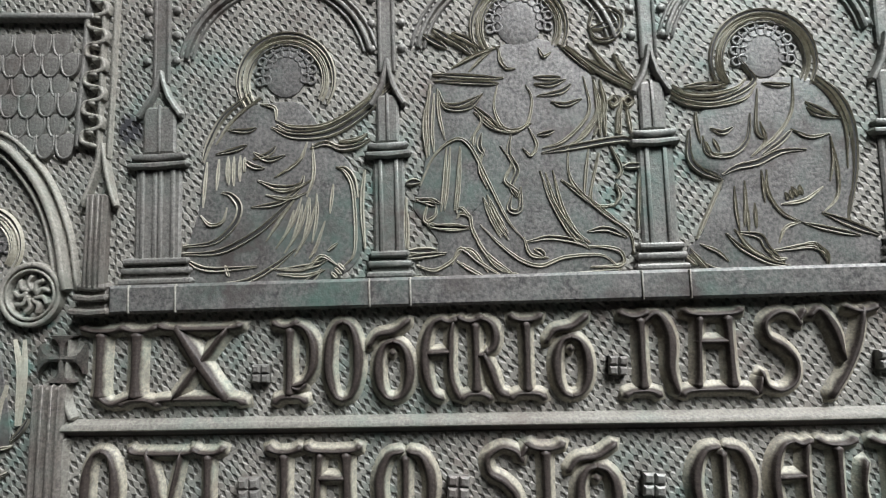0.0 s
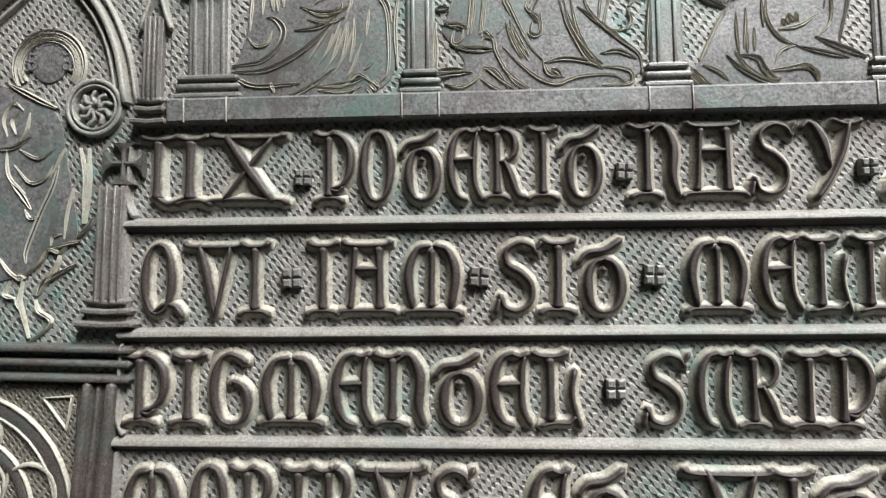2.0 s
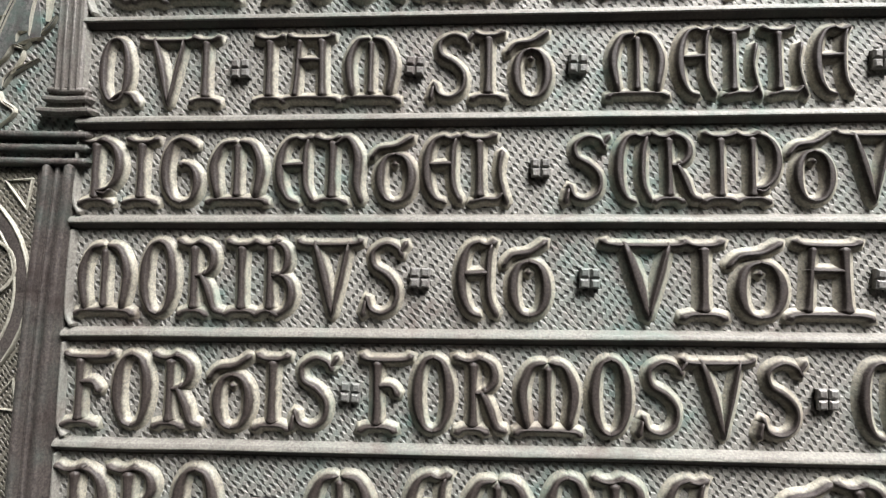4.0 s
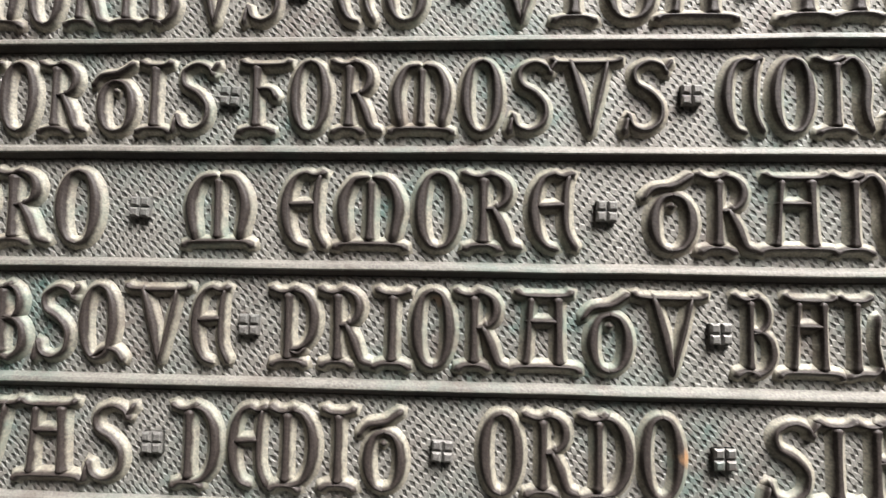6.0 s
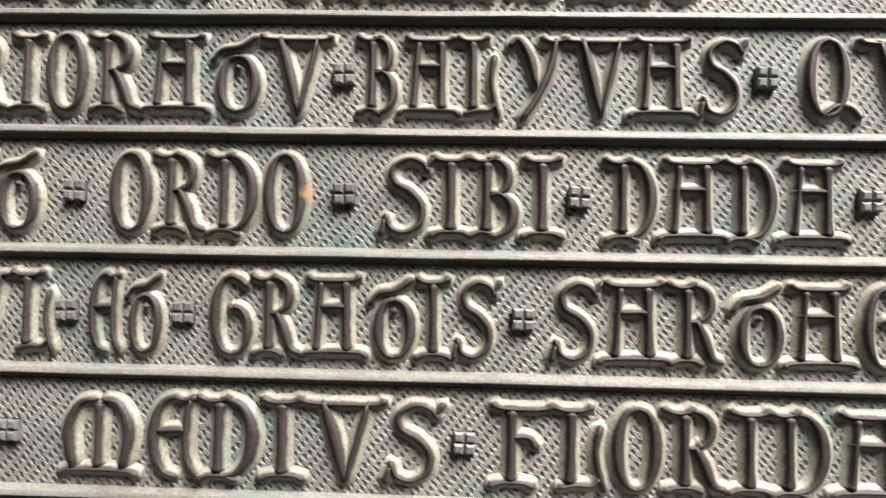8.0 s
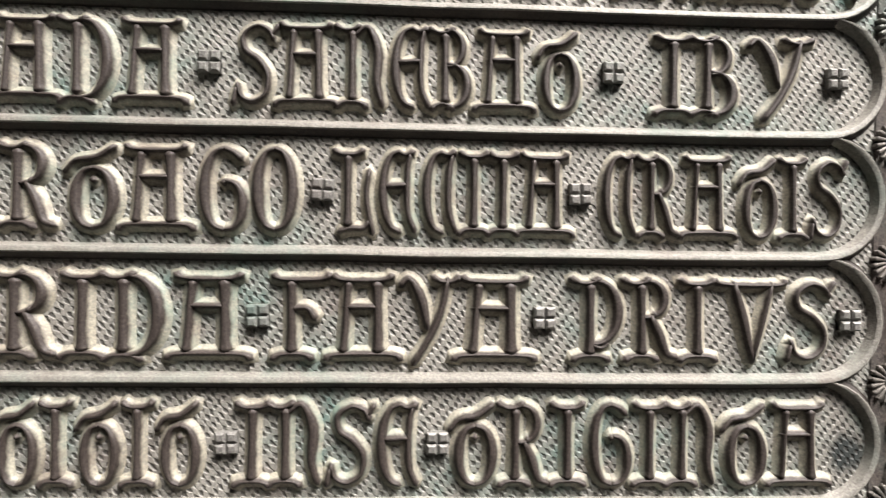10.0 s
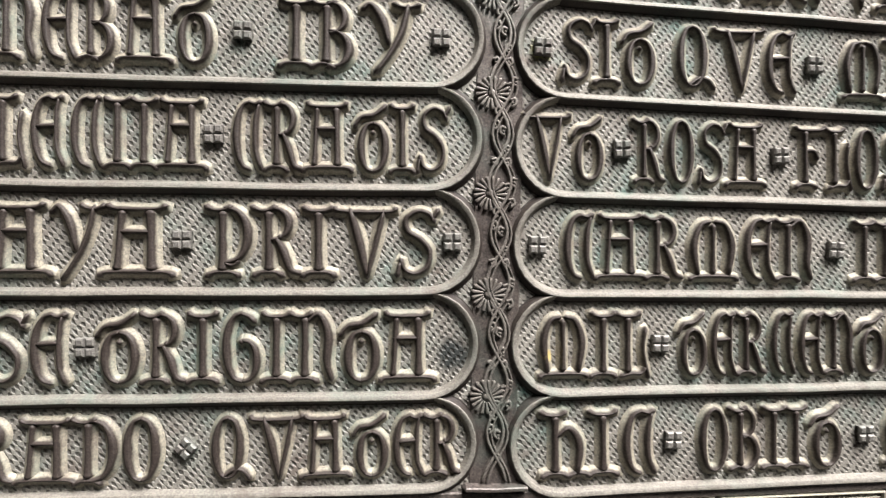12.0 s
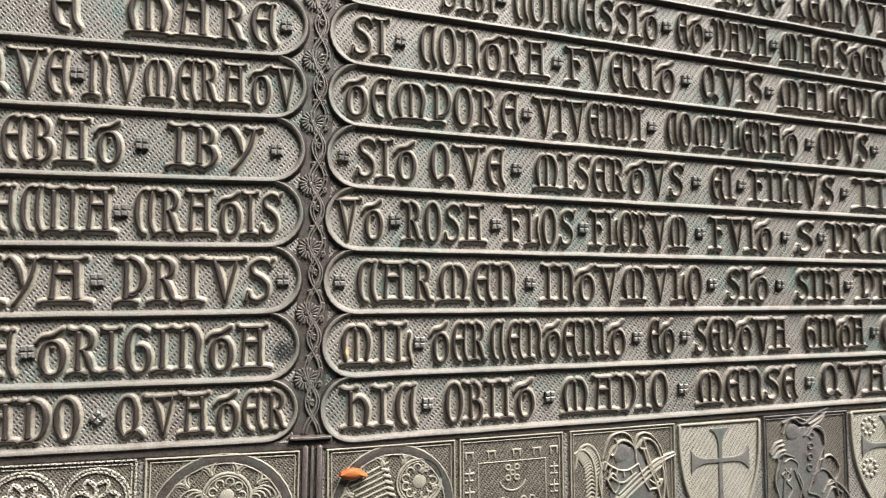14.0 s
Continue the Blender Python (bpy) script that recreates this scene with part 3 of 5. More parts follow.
inscribe("right", 8, ".", 0.895, "SIT", 0.904, 0.958, "QVE", 0.968, 1.038, ".", 1.048, "MISERTVS", 1.063, 1.219, ".", 1.232, "EI", 1.247, 1.276, ".", 1.283, "FILIVS", 1.293, 1.396, ".", 1.408, "IN", 1.421, 1.480)
inscribe("right", 7, "TEMPORE", 0.892, 1.051, ".", 1.057, "VIVENDI", 1.064, 1.176, ".", 1.184, "COMPLEBAT", 1.198, 1.351, ".", 1.365, "OPVS", 1.375, 1.440, ".", 1.448)
inscribe("right", 6, "SI", 0.898, 0.932, ".", 0.941, "CONTRA", 0.956, 1.078, ".", 1.086, "FVERIT", 1.095, 1.210, ".", 1.221, "QVIS", 1.238, 1.310, ".", 1.317, "MALEDIC", 1.327, 1.468)
inscribe("right", 5, "SIBI", 0.976, 1.028, ".", 1.032, "CONCESSIT", 1.042, 1.192, ".", 1.200, "ET", 1.210, 1.242, ".", 1.246, "DAPA", 1.252, 1.318, ".", 1.323, "MAGISTER", 1.330, 1.465)
inscribe("right", 4, "NSE", 1.258, 1.325, ".", 1.331, "REMOVIT", 1.343, 1.493)

for k in (2, 3):
    band("right", k)

# pale upright edge at the start of each line, turned out into the corner above the rail
for k in range(1, 13):
    top, low = rail_z("left", k - 1, 0.002) - 0.006, rail_z("left", k, 0.002)
    lean = 0.0012 * noise.noise((k * 3.1, 0.0, 0.0))
    bm = bmesh.new()
    ridge(bm, [(0.0022 + lean, top, 0.0005), (0.0016, (top + low) / 2, 0.0006), (0.0020, low + 0.008, 0.0007), (0.0046, low + 0.0022, 0.0009)], 0.0040, 0.0014, 4)
    part("line_end", bm, RAIL, plaque, "upright rubbed edge at the start of one line")

# ---- column between the two blocks: rosettes and a winding stem ----
column = part("vine_column", (lambda b: (block(b, 0.8600, 0.8850, -0.6, -0.02, 0.0006), b)[1])(bmesh.new()), MOULD, plaque, "narrow bronze column with a winding vine")
for k in range(1, 12):
    z = (rail_z("left", k, 0.86) + rail_z("right", k, 0.885)) / 2 - 0.002
    bm = bmesh.new()
    boss(bm, 0, 0, 0.0026, 0.0020, 0.0006)
    for i in range(17):
        a = 2 * math.pi * i / 17
        ridge(bm, [(0.0030 * math.cos(a), 0.0030 * math.sin(a), 0.0004), (0.0058 * math.cos(a + 0.10), 0.0058 * math.sin(a + 0.10), 0.0006), (0.0086 * math.cos(a + 0.16), 0.0086 * math.sin(a + 0.16), 0.0008)], 0.0020, 0.0005, 2, 0.0006)
    ob = part("rosette", bm, VINE, column, "small raised rosette with ray-like petals")
    ob.location = (0.8685, 0, z)
    ob.rotation_euler = (0, 0.35 * k, 0)
bm = bmesh.new()
wave = []
for i in range(90):
    z = -0.02 - 0.575 * i / 89
    wave.append((0.8725 + 0.0052 * math.sin((z + 0.01) / 0.0521 * 2 * math.pi), z))
line(bm, wave, 0.0007, 0.0022, 0.0007, 0.0006, 2)
line(bm, [(x + 0.0022, z - 0.001) for x, z in wave], 0.0005, 0.0022, 0.0005, 0.0006, 2)
line(bm, [(1.7465 - x, z) for x, z in wave], 0.0006, 0.0024, 0.0006, 0.0006, 2)
line(bm, [(1.7490 - x, z - 0.001) for x, z in wave], 0.0004, 0.0020, 0.0005, 0.0006, 2)
part("vine_stem", bm, VINE, column)
for k in range(1, 12):
    z0 = (rail_z("left", k, 0.86) + rail_z("right", k, 0.885)) / 2
    for dx, dz, flip in ((0.0085, -0.001, 1), (0.004, -0.014, -1), (0.008, 0.012, 1), (0.0125, 0.002, -1), (0.0015, -0.021, 1), (0.0085, 0.019, -1), (0.0105, -0.009, 1), (0.001, 0.012, 1), (0.0065, -0.024, -1)):
        bm = bmesh.new()
        line(bm, [(0, 0), (0.0022 * flip, 0.0020), (0.0014 * flip, 0.0044), (-0.0008 * flip, 0.0036)], 0.0006, 0.0020, 0.0005, 0.0006, 3)
        boss(bm, 0.0003 * flip, 0.0020, 0.0010, 0.0024, 0.0006, 7)
        ob = part("vine_leaf", bm, VINE, column)
        ob.location = (0.8685 + dx, 0, z0 + dz)

# ---- upper field: three figures under an arcade ----
TILT = Euler((0, -0.025, 0))


def mm(*pts):
    return [(x / 1000, z / 1000) for x, z in pts]


def field(name, bm, mat, label="", parent=None):
    ob = part(name, bm, mat, parent or plaque, label)
    if parent is None:
        ob.rotation_euler, ob.scale = TILT, (1, 1 if "ledge" in name else 0.6, 1)
    return ob


bm = bmesh.new()
block(bm, 0.018, 0.62, -0.0145, -0.0030, 0.0048, edge=0.0012)
ledge = field("figure_ledge", bm, FIGURE, "plain bronze ledge under the arcade")
bm = bmesh.new()
for x in (0.0265, 0.0455, 0.1225, 0.1385, 0.2275, 0.2455, 0.3205, 0.3345):
    line(bm, [(x, -0.0140), (x, -0.0035)], 0.0003, 0.0008, 0.0004, 0.0046, 1)
part("scored_line", bm, RELIEF, ledge)
bm = bmesh.new()
block(bm, 0.018, 0.62, -0.0030, 0.40, 0.0012)
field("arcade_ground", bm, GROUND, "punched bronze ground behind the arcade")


def shaft(name, x, half, foot_half, cap_z, double):
    """An arcade column: moulded foot, fluted shaft, bracket capital, gabled upper stage and pinnacle."""
    bm = bmesh.new()
    b = 0.001
    for z, w, h in ((-0.0030, foot_half, 0.0052), (0.0014, foot_half - 0.0006, 0.0040), (0.0052, foot_half - 0.0016, 0.0048)):
        ridge(bm, [(x - w, z + 0.0012, 0.0010), (x, z + 0.0012, 0.0011), (x + w, z + 0.0012, 0.0010)], h, 0.0009, 1, b)
    block(bm, x - foot_half + 0.001, x + foot_half - 0.001, -0.003, 0.0065, 0.0026)
    block(bm, x - half, x + half, 0.0065, cap_z, 0.0030, edge=0.0010)
    cols = (-0.66, -0.12, 0.12, 0.66) if double else (-0.5, 0.5)
    for c in cols:
        line(bm, [(x + c * half, 0.0075), (x + c * half, cap_z - 0.001)], 0.0007, 0.0014, 0.0006, 0.0028, 1)
    for z, w, h in ((cap_z, half + 0.0022, 0.0058), (cap_z + 0.0036, half + 0.0010, 0.0048)):
        ridge(bm, [(x - w, z + 0.0012, 0.0009), (x, z + 0.0008, 0.0013), (x + w, z + 0.0016, 0.0009)], h, 0.0010, 1, b)
    up = half * 0.72
    block(bm, x - up, x + up, cap_z + 0.006, cap_z + 0.026, 0.0034, edge=0.0010)
    line(bm, [(x, cap_z + 0.007), (x, cap_z + 0.026)], 0.0005, 0.0012, 0.0006, 0.0032, 1)
    for s in (-1, 1):
        ridge(bm, [(x + s * (up + 0.002), cap_z + 0.022, 0.0009), (x + s * up * 0.5, cap_z + 0.030, 0.0009), (x, cap_z + 0.041, 0.0007)], 0.0046, 0.0009, 2, b)
        line(bm, [(x + s * 0.0028, cap_z + 0.036), (x + s * 0.0026, cap_z + 0.12)], 0.0006, 0.0026, 0.0006, b, 1)
    block(bm, x - 0.0026, x + 0.0026, cap_z + 0.034, cap_z + 0.12, 0.0024)
    for i in range(6):
        for s in (-1, 1):
            boss(bm, x + s * 0.0062, cap_z + 0.046 + 0.011 * i, 0.0021, 0.0022, b, 8)
    return field(name, bm, BRONZE, "slender column with bracket capital and gabled pinnacle")


shaft("arcade_column", 0.0360, 0.0096, 0.0145, 0.0445, True)
shaft("arcade_column", 0.1305, 0.0064, 0.0088, 0.0455, False)
shaft("arcade_column", 0.2365, 0.0070, 0.0098, 0.0465, False)
shaft("arcade_column", 0.3290, 0.0066, 0.0092, 0.0475, False)
shaft("arcade_column", 0.4260, 0.0066, 0.0092, 0.0475, False)
for c, r in ((0.0850, 0.0395), (0.1835, 0.0410), (0.2830, 0.0400), (0.3790, 0.0400)):
    bm = bmesh.new()
    for dr, w, h in ((0.0, 0.0007, 0.0030), (-0.0026, 0.0004, 0.0020), (0.0028, 0.0004, 0.0020)):
        line(bm, arc_points(c, 0.083, r + dr, 12, 168, 18), w, h, 0.0008, 0.001, 1)
    field("arch", bm, BRONZE, "moulded round arch of the arcade")


def fold(bm, dark, *pts):
    """An incised line through points in millimetres: thin worn lips and, where dark > 0, the groove's shade painted as
    a black strip between them.
    """
    path = spline(mm(*pts), 5)
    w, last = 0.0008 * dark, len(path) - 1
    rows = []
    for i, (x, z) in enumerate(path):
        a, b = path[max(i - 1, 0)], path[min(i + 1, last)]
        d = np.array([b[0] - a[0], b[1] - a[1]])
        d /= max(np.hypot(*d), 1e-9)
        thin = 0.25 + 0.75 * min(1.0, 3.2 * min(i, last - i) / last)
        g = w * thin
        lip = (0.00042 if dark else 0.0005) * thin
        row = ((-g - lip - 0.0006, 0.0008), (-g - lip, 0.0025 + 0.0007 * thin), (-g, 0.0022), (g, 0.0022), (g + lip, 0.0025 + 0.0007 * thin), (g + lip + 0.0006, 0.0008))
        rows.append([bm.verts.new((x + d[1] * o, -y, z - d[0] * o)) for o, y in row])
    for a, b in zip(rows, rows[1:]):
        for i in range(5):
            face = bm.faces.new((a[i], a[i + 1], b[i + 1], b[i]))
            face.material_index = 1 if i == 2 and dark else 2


def crown(bm, x, z, r, ring):
    """A smooth round top with rows of curls over it and, where ring > 0, a ring behind."""
    swell(bm, arc_points(x, z, r, 0, 330, 11, r * 1.15), 0.0012, 0.001, 2, 0.12)
    for i in range(11):
        a = radians(-15 + 21 * i)
        for rr, n in ((r * 0.92, 1.0), (r * 1.22, 0.9)):
            loop_line(bm, x + rr * math.cos(a), z + rr * 1.1 * math.sin(a), 0.0019 * n, 0.0004, 0.0018, 0.001, 9)
    if ring:
        for q, dark in ((ring, 0.6), (ring - 0.0026, 0.0), (ring - 0.0042, 0.35)):
            fold(bm, dark, *[(1000 * px, 1000 * pz) for px, pz in arc_points(x, z - 0.003, q, -32, 212, 16)])


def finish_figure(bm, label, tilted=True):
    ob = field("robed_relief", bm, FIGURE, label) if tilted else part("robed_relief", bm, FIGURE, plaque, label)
    ob.data.materials.append(FOLD_SHADE)
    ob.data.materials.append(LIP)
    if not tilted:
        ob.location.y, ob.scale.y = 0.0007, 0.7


bm = bmesh.new()
crown(bm, 0.0885, 0.0825, 0.0090, 0.0200)
swell(bm, mm((70, 69.5), (59.5, 57.5), (54, 43.5), (52.5, 27.5), (48.5, 14), (47, 5), (51, -3.5), (80, -6), (101, -4.5), (114, 0), (119.5, 9), (119, 27), (115, 44), (105.5, 53.5), (100.5, 63.5), (92, 71)), 0.0011, 0.001, 3, 0.05)
fold(bm, 0.5, (74, 75), (62.5, 65.5), (56.5, 54.5), (54, 46.5))
fold(bm, 0.0, (78, 73), (66.5, 63.5), (59.5, 53.5))
fold(bm, 0.8, (46.5, 12), (59.5, 13.5), (67.5, 20.5), (69.5, 27.5), (66, 32.5), (62, 33.5))
fold(bm, 0.0, (53.5, 24.5), (57.5, 20.5), (62.5, 21.5), (64.5, 27.5))
fold(bm, 0.8, (46, 9), (61.5, 9.5), (75.5, 16), (84.5, 23), (92, 30.5))
fold(bm, 0.5, (74.5, 27), (87, 29), (97, 36.5))
fold(bm, 0.5, (77, 38), (85, 35), (94, 35.5), (96, 39.5))
fold(bm, 0.5, (47, 7), (57, 2.5), (77, 3))
fold(bm, 0.5, (50, -4), (71, -3), (84, 3), (92.5, 9.5))
fold(bm, 0.8, (71, -5), (91, -5.5), (99, -2.5), (103, 1.5))
fold(bm, 0.0, (82, 2), (96, 1.5), (103, 6.5), (110, 2))
fold(bm, 0.5, (59.5, 49.5), (68.5, 51.5), (72.5, 53))
fold(bm, 0.5, (71, 47), (75, 44), (80, 43))
fold(bm, 0.5, (75, 47), (81.5, 49), (84.5, 52))
fold(bm, 0.0, (97.5, 53.5), (94, 45.5), (84, 39))
fold(bm, 0.0, (99.5, 52.5), (100, 39.5), (97, 30.5))
fold(bm, 0.5, (98.5, 50.5), (104.5, 52.5), (110.5, 50.5))
fold(bm, 0.0, (109, 42.5), (113, 40), (116, 32), (116.5, 9), (112, 2))
fold(bm, 0.0, (92, 29.5), (86.5, 22), (80.5, 13))
fold(bm, 0.0, (95, 30.5), (91.5, 20.5), (84.5, 10))
fold(bm, 0.0, (98, 30.5), (94.5, 18.5), (88, 8))
fold(bm, 0.0, (101, 28.5), (97.5, 16.5), (92, 6.5))
fold(bm, 0.0, (56, 46.5), (54.5, 27.5))
fold(bm, 0.0, (61, 47.5), (60, 34.5))
fold(bm, 0.0, (65, 47.5), (65, 36.5))
fold(bm, 0.5, (64.5, 59.5), (72.5, 59), (76.5, 60))
fold(bm, 0.5, (84.5, 61), (91.5, 57.5), (105.5, 58.5), (119.5, 66), (132, 77))
fold(bm, 0.8, (82.5, 60), (91.5, 56), (106.5, 56.5), (120.5, 64), (133, 75.5))
fold(bm, 0.0, (84.5, 63), (91.5, 60), (105.5, 60.5), (119, 68), (130, 78))
fold(bm, 0.0, (78, 70), (84, 68), (84.5, 63))
fold(bm, 0.0, (109.5, 11.5), (105.5, 8.5))
fold(bm, 0.0, (104.5, 20.5), (100.5, 9.5), (98, 5.5))
fold(bm, 0.0, (108, 35.5), (106.5, 23.5))
fold(bm, 0.0, (64.8, 48.5), (64.4, 43.1), (64.5, 37.3))
fold(bm, 0.0, (67.2, 48.4), (67, 41.9), (67.1, 36))
fold(bm, 0.0, (69.8, 48.8), (69.6, 42.9), (69.6, 37.8))
fold(bm, 0.0, (71.6, 48), (71.5, 44.9), (71.5, 41.7))
fold(bm, 0.0, (91.9, 25.4), (90, 19), (87.3, 13.4))
fold(bm, 0.0, (95.4, 27.6), (93.7, 20.1), (90.7, 11.7))
fold(bm, 0.0, (98.4, 30.2), (97.6, 21.1), (95.3, 12))
fold(bm, 0.0, (101.1, 32), (101.1, 22.1), (99.2, 11.9))
fold(bm, 0.5, (109.3, 42.4), (113.2, 41.3), (116.1, 37), (117.6, 29.6))
fold(bm, 0.0, (106.8, -0.1), (108, -1.2), (109.1, -2.4))
fold(bm, 0.0, (108.2, 1.7), (109.6, 0.3), (110.9, -1.1))
fold(bm, 0.0, (109.6, 3.4), (110.9, 2), (112.3, 0.6))
fold(bm, 0.5, (84.5, 1.5), (94.1, 2.1), (101, 3.2), (106.7, 5.8))
fold(bm, 0.0, (85, -0.3), (96.4, -1.1), (104.4, 0.9))
fold(bm, 0.0, (120.7, 41), (119.4, 27.2), (120.3, 9))
fold(bm, 0.5, (104.7, 53.3), (110.5, 50.3), (117.9, 50.9), (123.2, 53.7))
fold(bm, 0.0, (110.5, 53.1), (117.5, 53.7), (122.1, 55.9))
fold(bm, 0.0, (80.3, 35.5), (87.3, 33.4), (94.2, 35), (99.3, 37.6))
fold(bm, 0.0, (80.3, 32), (89.6, 30.1), (97.7, 32.6))
fold(bm, 0.5, (75.1, 49.8), (81.5, 46.5), (88.4, 48.1))
fold(bm, 0.0, (63.9, 3.9), (64.7, 1.6), (65.5, -0.7))
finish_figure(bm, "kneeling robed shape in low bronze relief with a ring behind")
bm = bmesh.new()
crown(bm, 0.1850, 0.1010, 0.0100, 0.0195)
swell(bm, mm((178.5, 91.5), (164, 85), (149, 75.5), (145.5, 47.5), (142, 31.5), (139.5, 24.5), (144.5, 17.5), (149.5, 8.5), (141, -0.5), (166, -5), (199, -5), (219, -0.5), (226.5, 5.5), (224.5, 14.5), (215, 26.5), (211, 41), (214.5, 60.5), (213, 77.5), (200.5, 90), (190.5, 93.5)), 0.0011, 0.001, 3, 0.05)
fold(bm, 0.0, (143, 33.5), (149, 45.5), (157.5, 52), (163.5, 49), (170, 35), (177.5, 18.5), (183.5, 10.5))
fold(bm, 0.0, (155.5, 49), (154, 33), (152.5, 23))
fold(bm, 0.0, (159.5, 49), (158, 33), (156.5, 23))
fold(bm, 0.5, (141, 27.5), (147, 27.5), (151, 26))
fold(bm, 0.8, (145.5, 17.5), (154.5, 16), (163.5, 16))
fold(bm, 0.0, (146, 26.5), (144.5, 19.5), (149.5, 17.5))
fold(bm, 0.0, (156.5, 23), (159.5, 24), (162.5, 20), (163.5, 15), (167.5, 7), (173, -0.5), (182, -3.5))
fold(bm, 0.0, (166.5, 17), (173.5, 9.5), (182, 2.5), (190, 0), (199, 3), (213, 3.5), (219, -0.5))
fold(bm, 0.0, (183.5, 11.5), (186, 4.5), (193, 3))
fold(bm, 0.5, (184.5, 9.5), (193.5, 11), (204.5, 9), (209.5, 6))
fold(bm, 0.0, (191, 38), (195, 25), (202.5, 11), (208.5, 7))
fold(bm, 0.0, (196, 38), (199.5, 22), (206.5, 9))
fold(bm, 0.0, (202.5, 48), (203, 34), (213.5, 21.5), (224.5, 12.5), (226, 3.5))
fold(bm, 0.5, (199, 34), (210, 25), (220.5, 16.5))
fold(bm, 0.8, (192, 45), (204.5, 47), (224.5, 49.5), (230.5, 46.5))
fold(bm, 0.0, (210.5, 46), (209, 36), (208, 27))
fold(bm, 0.0, (219.5, 46.5), (223, 37.5), (221, 33.5))
fold(bm, 0.5, (165.5, 63), (172.5, 56.5), (181.5, 54.5), (188.5, 57.5))
fold(bm, 0.5, (165, 66), (171.5, 60), (175.5, 55.5))
fold(bm, 0.5, (149, 79.5), (164, 78), (178, 76.5))
fold(bm, 0.5, (150, 76.5), (169, 75), (176, 74.5))
fold(bm, 0.5, (190, 76.5), (196, 76), (201, 76))
fold(bm, 0.5, (190, 73.5), (197, 73), (203, 75))
fold(bm, 0.0, (176.5, 89.5), (177, 83.5), (180, 80.5))
fold(bm, 0.0, (164, 80), (169, 85), (173.5, 88.5))
fold(bm, 0.5, (200.5, 90), (208, 83), (214, 77.5))
fold(bm, 0.0, (163.5, 51), (168.5, 59), (166.5, 63))
fold(bm, 0.0, (148, 75.5), (146.5, 61.5), (147, 45.5))
fold(bm, 0.0, (151, 73.5), (151.5, 62), (153.5, 52))
fold(bm, 0.5, (151, 67.5), (159, 66), (169, 70))
fold(bm, 0.0, (210, 76), (211.5, 61), (201.5, 50), (192.5, 47))
fold(bm, 0.0, (214, 72.5), (214.5, 60.5), (206.5, 50))
fold(bm, 0.5, (191, 68.5), (201, 70), (205, 73))
fold(bm, 0.5, (190.5, 52.5), (194.5, 53), (197.5, 54))
fold(bm, 0.0, (175.5, 48.5), (180, 41.5), (177, 34.5), (182, 29.5), (182.5, 23.5))
fold(bm, 0.0, (159.5, 8), (164, 6), (169, -2))
fold(bm, 0.0, (141, 1.5), (148, -0.5), (155, 3), (159.5, 8))
fold(bm, 0.0, (168, 28), (170.5, 20), (174.5, 11.5))
fold(bm, 0.0, (170, 28), (172.5, 19.5), (177.5, 10.5))
fold(bm, 0.0, (209, -1), (221, -0.5), (221, 4.5), (215.5, 6.5), (208.5, 7))
fold(bm, 0.0, (216, 66.5), (215.5, 58.5), (215.5, 51.5))
fold(bm, 0.0, (225, 66.5), (223.5, 58.5), (223.5, 51.5))
fold(bm, 0.5, (138, -3.5), (168, -4), (199, -4), (221, -2.5))
fold(bm, 0.0, (137.5, 22.5), (137.5, 8.5))
fold(bm, 0.5, (136, 4.5), (144, 5.5), (153, 6))
fold(bm, 0.0, (203.5, 89), (217, 77.5), (230, 69.5))
fold(bm, 0.0, (212.5, 90), (221, 78.5), (232, 71))
fold(bm, 0.5, (155.5, 95), (161.5, 91), (165.5, 87))
fold(bm, 0.5, (157.5, 97), (163.5, 94), (168.5, 90))
fold(bm, 0.0, (170, 31), (167, 40), (169.5, 48))
fold(bm, 0.0, (157.3, 81.9), (166.6, 86.7), (177.1, 90.1))
fold(bm, 0.0, (175.9, 89.4), (178.4, 81.4), (182.9, 80.2))
fold(bm, 0.0, (192.4, 88.8), (194.5, 84.9), (197.6, 86.7))
fold(bm, 0.5, (151.3, 72.6), (154.5, 65.4), (163.6, 65), (169.5, 70.6))
fold(bm, 0.0, (147.8, 71.6), (145.2, 58.7), (146, 44.7))
fold(bm, 0.0, (149.6, 71.5), (148.5, 56.2), (149, 46.9))
fold(bm, 0.8, (167, 62.5), (174.7, 56.3), (180.3, 54.9))
fold(bm, 0.5, (196.6, 65.9), (202.2, 64.5), (209, 66.6))
fold(bm, 0.0, (213.9, 74.6), (215.6, 62.8), (210.5, 52.5), (201.3, 46.7))
fold(bm, 0.0, (216.6, 74.4), (218.2, 62.7), (213.2, 51.3))
fold(bm, 0.0, (175.4, 73.9), (173.7, 64.6), (177, 56.2), (182.6, 54.8), (187.2, 58.1), (189, 67.4), (186.7, 73.4))
fold(bm, 0.5, (180.3, 53.8), (178.8, 45.7), (181.9, 38.7), (179.4, 31.9), (181.5, 27.3))
fold(bm, 0.0, (187.1, 55.8), (190.2, 48.7), (187.8, 44.2), (184.5, 47.3))
fold(bm, 0.5, (179.5, 28.5), (178.2, 22.9), (182.4, 22.3), (183.2, 31.8))
fold(bm, 0.0, (154, 49), (152.5, 32.9), (151.1, 22.7))
fold(bm, 0.0, (159.7, 48.8), (158.6, 32.7), (157.3, 21.8))
fold(bm, 0.8, (141, 28.3), (146.6, 26.7), (149.3, 25.2))
fold(bm, 0.0, (149.3, 25.2), (148.8, 21.2), (145.8, 19), (146.4, 16.7))
fold(bm, 0.8, (146.4, 16.7), (155.4, 16.6), (162.5, 15.5))
fold(bm, 0.0, (162.5, 15.5), (162.9, 20), (158.9, 21.7), (157.3, 19.5))
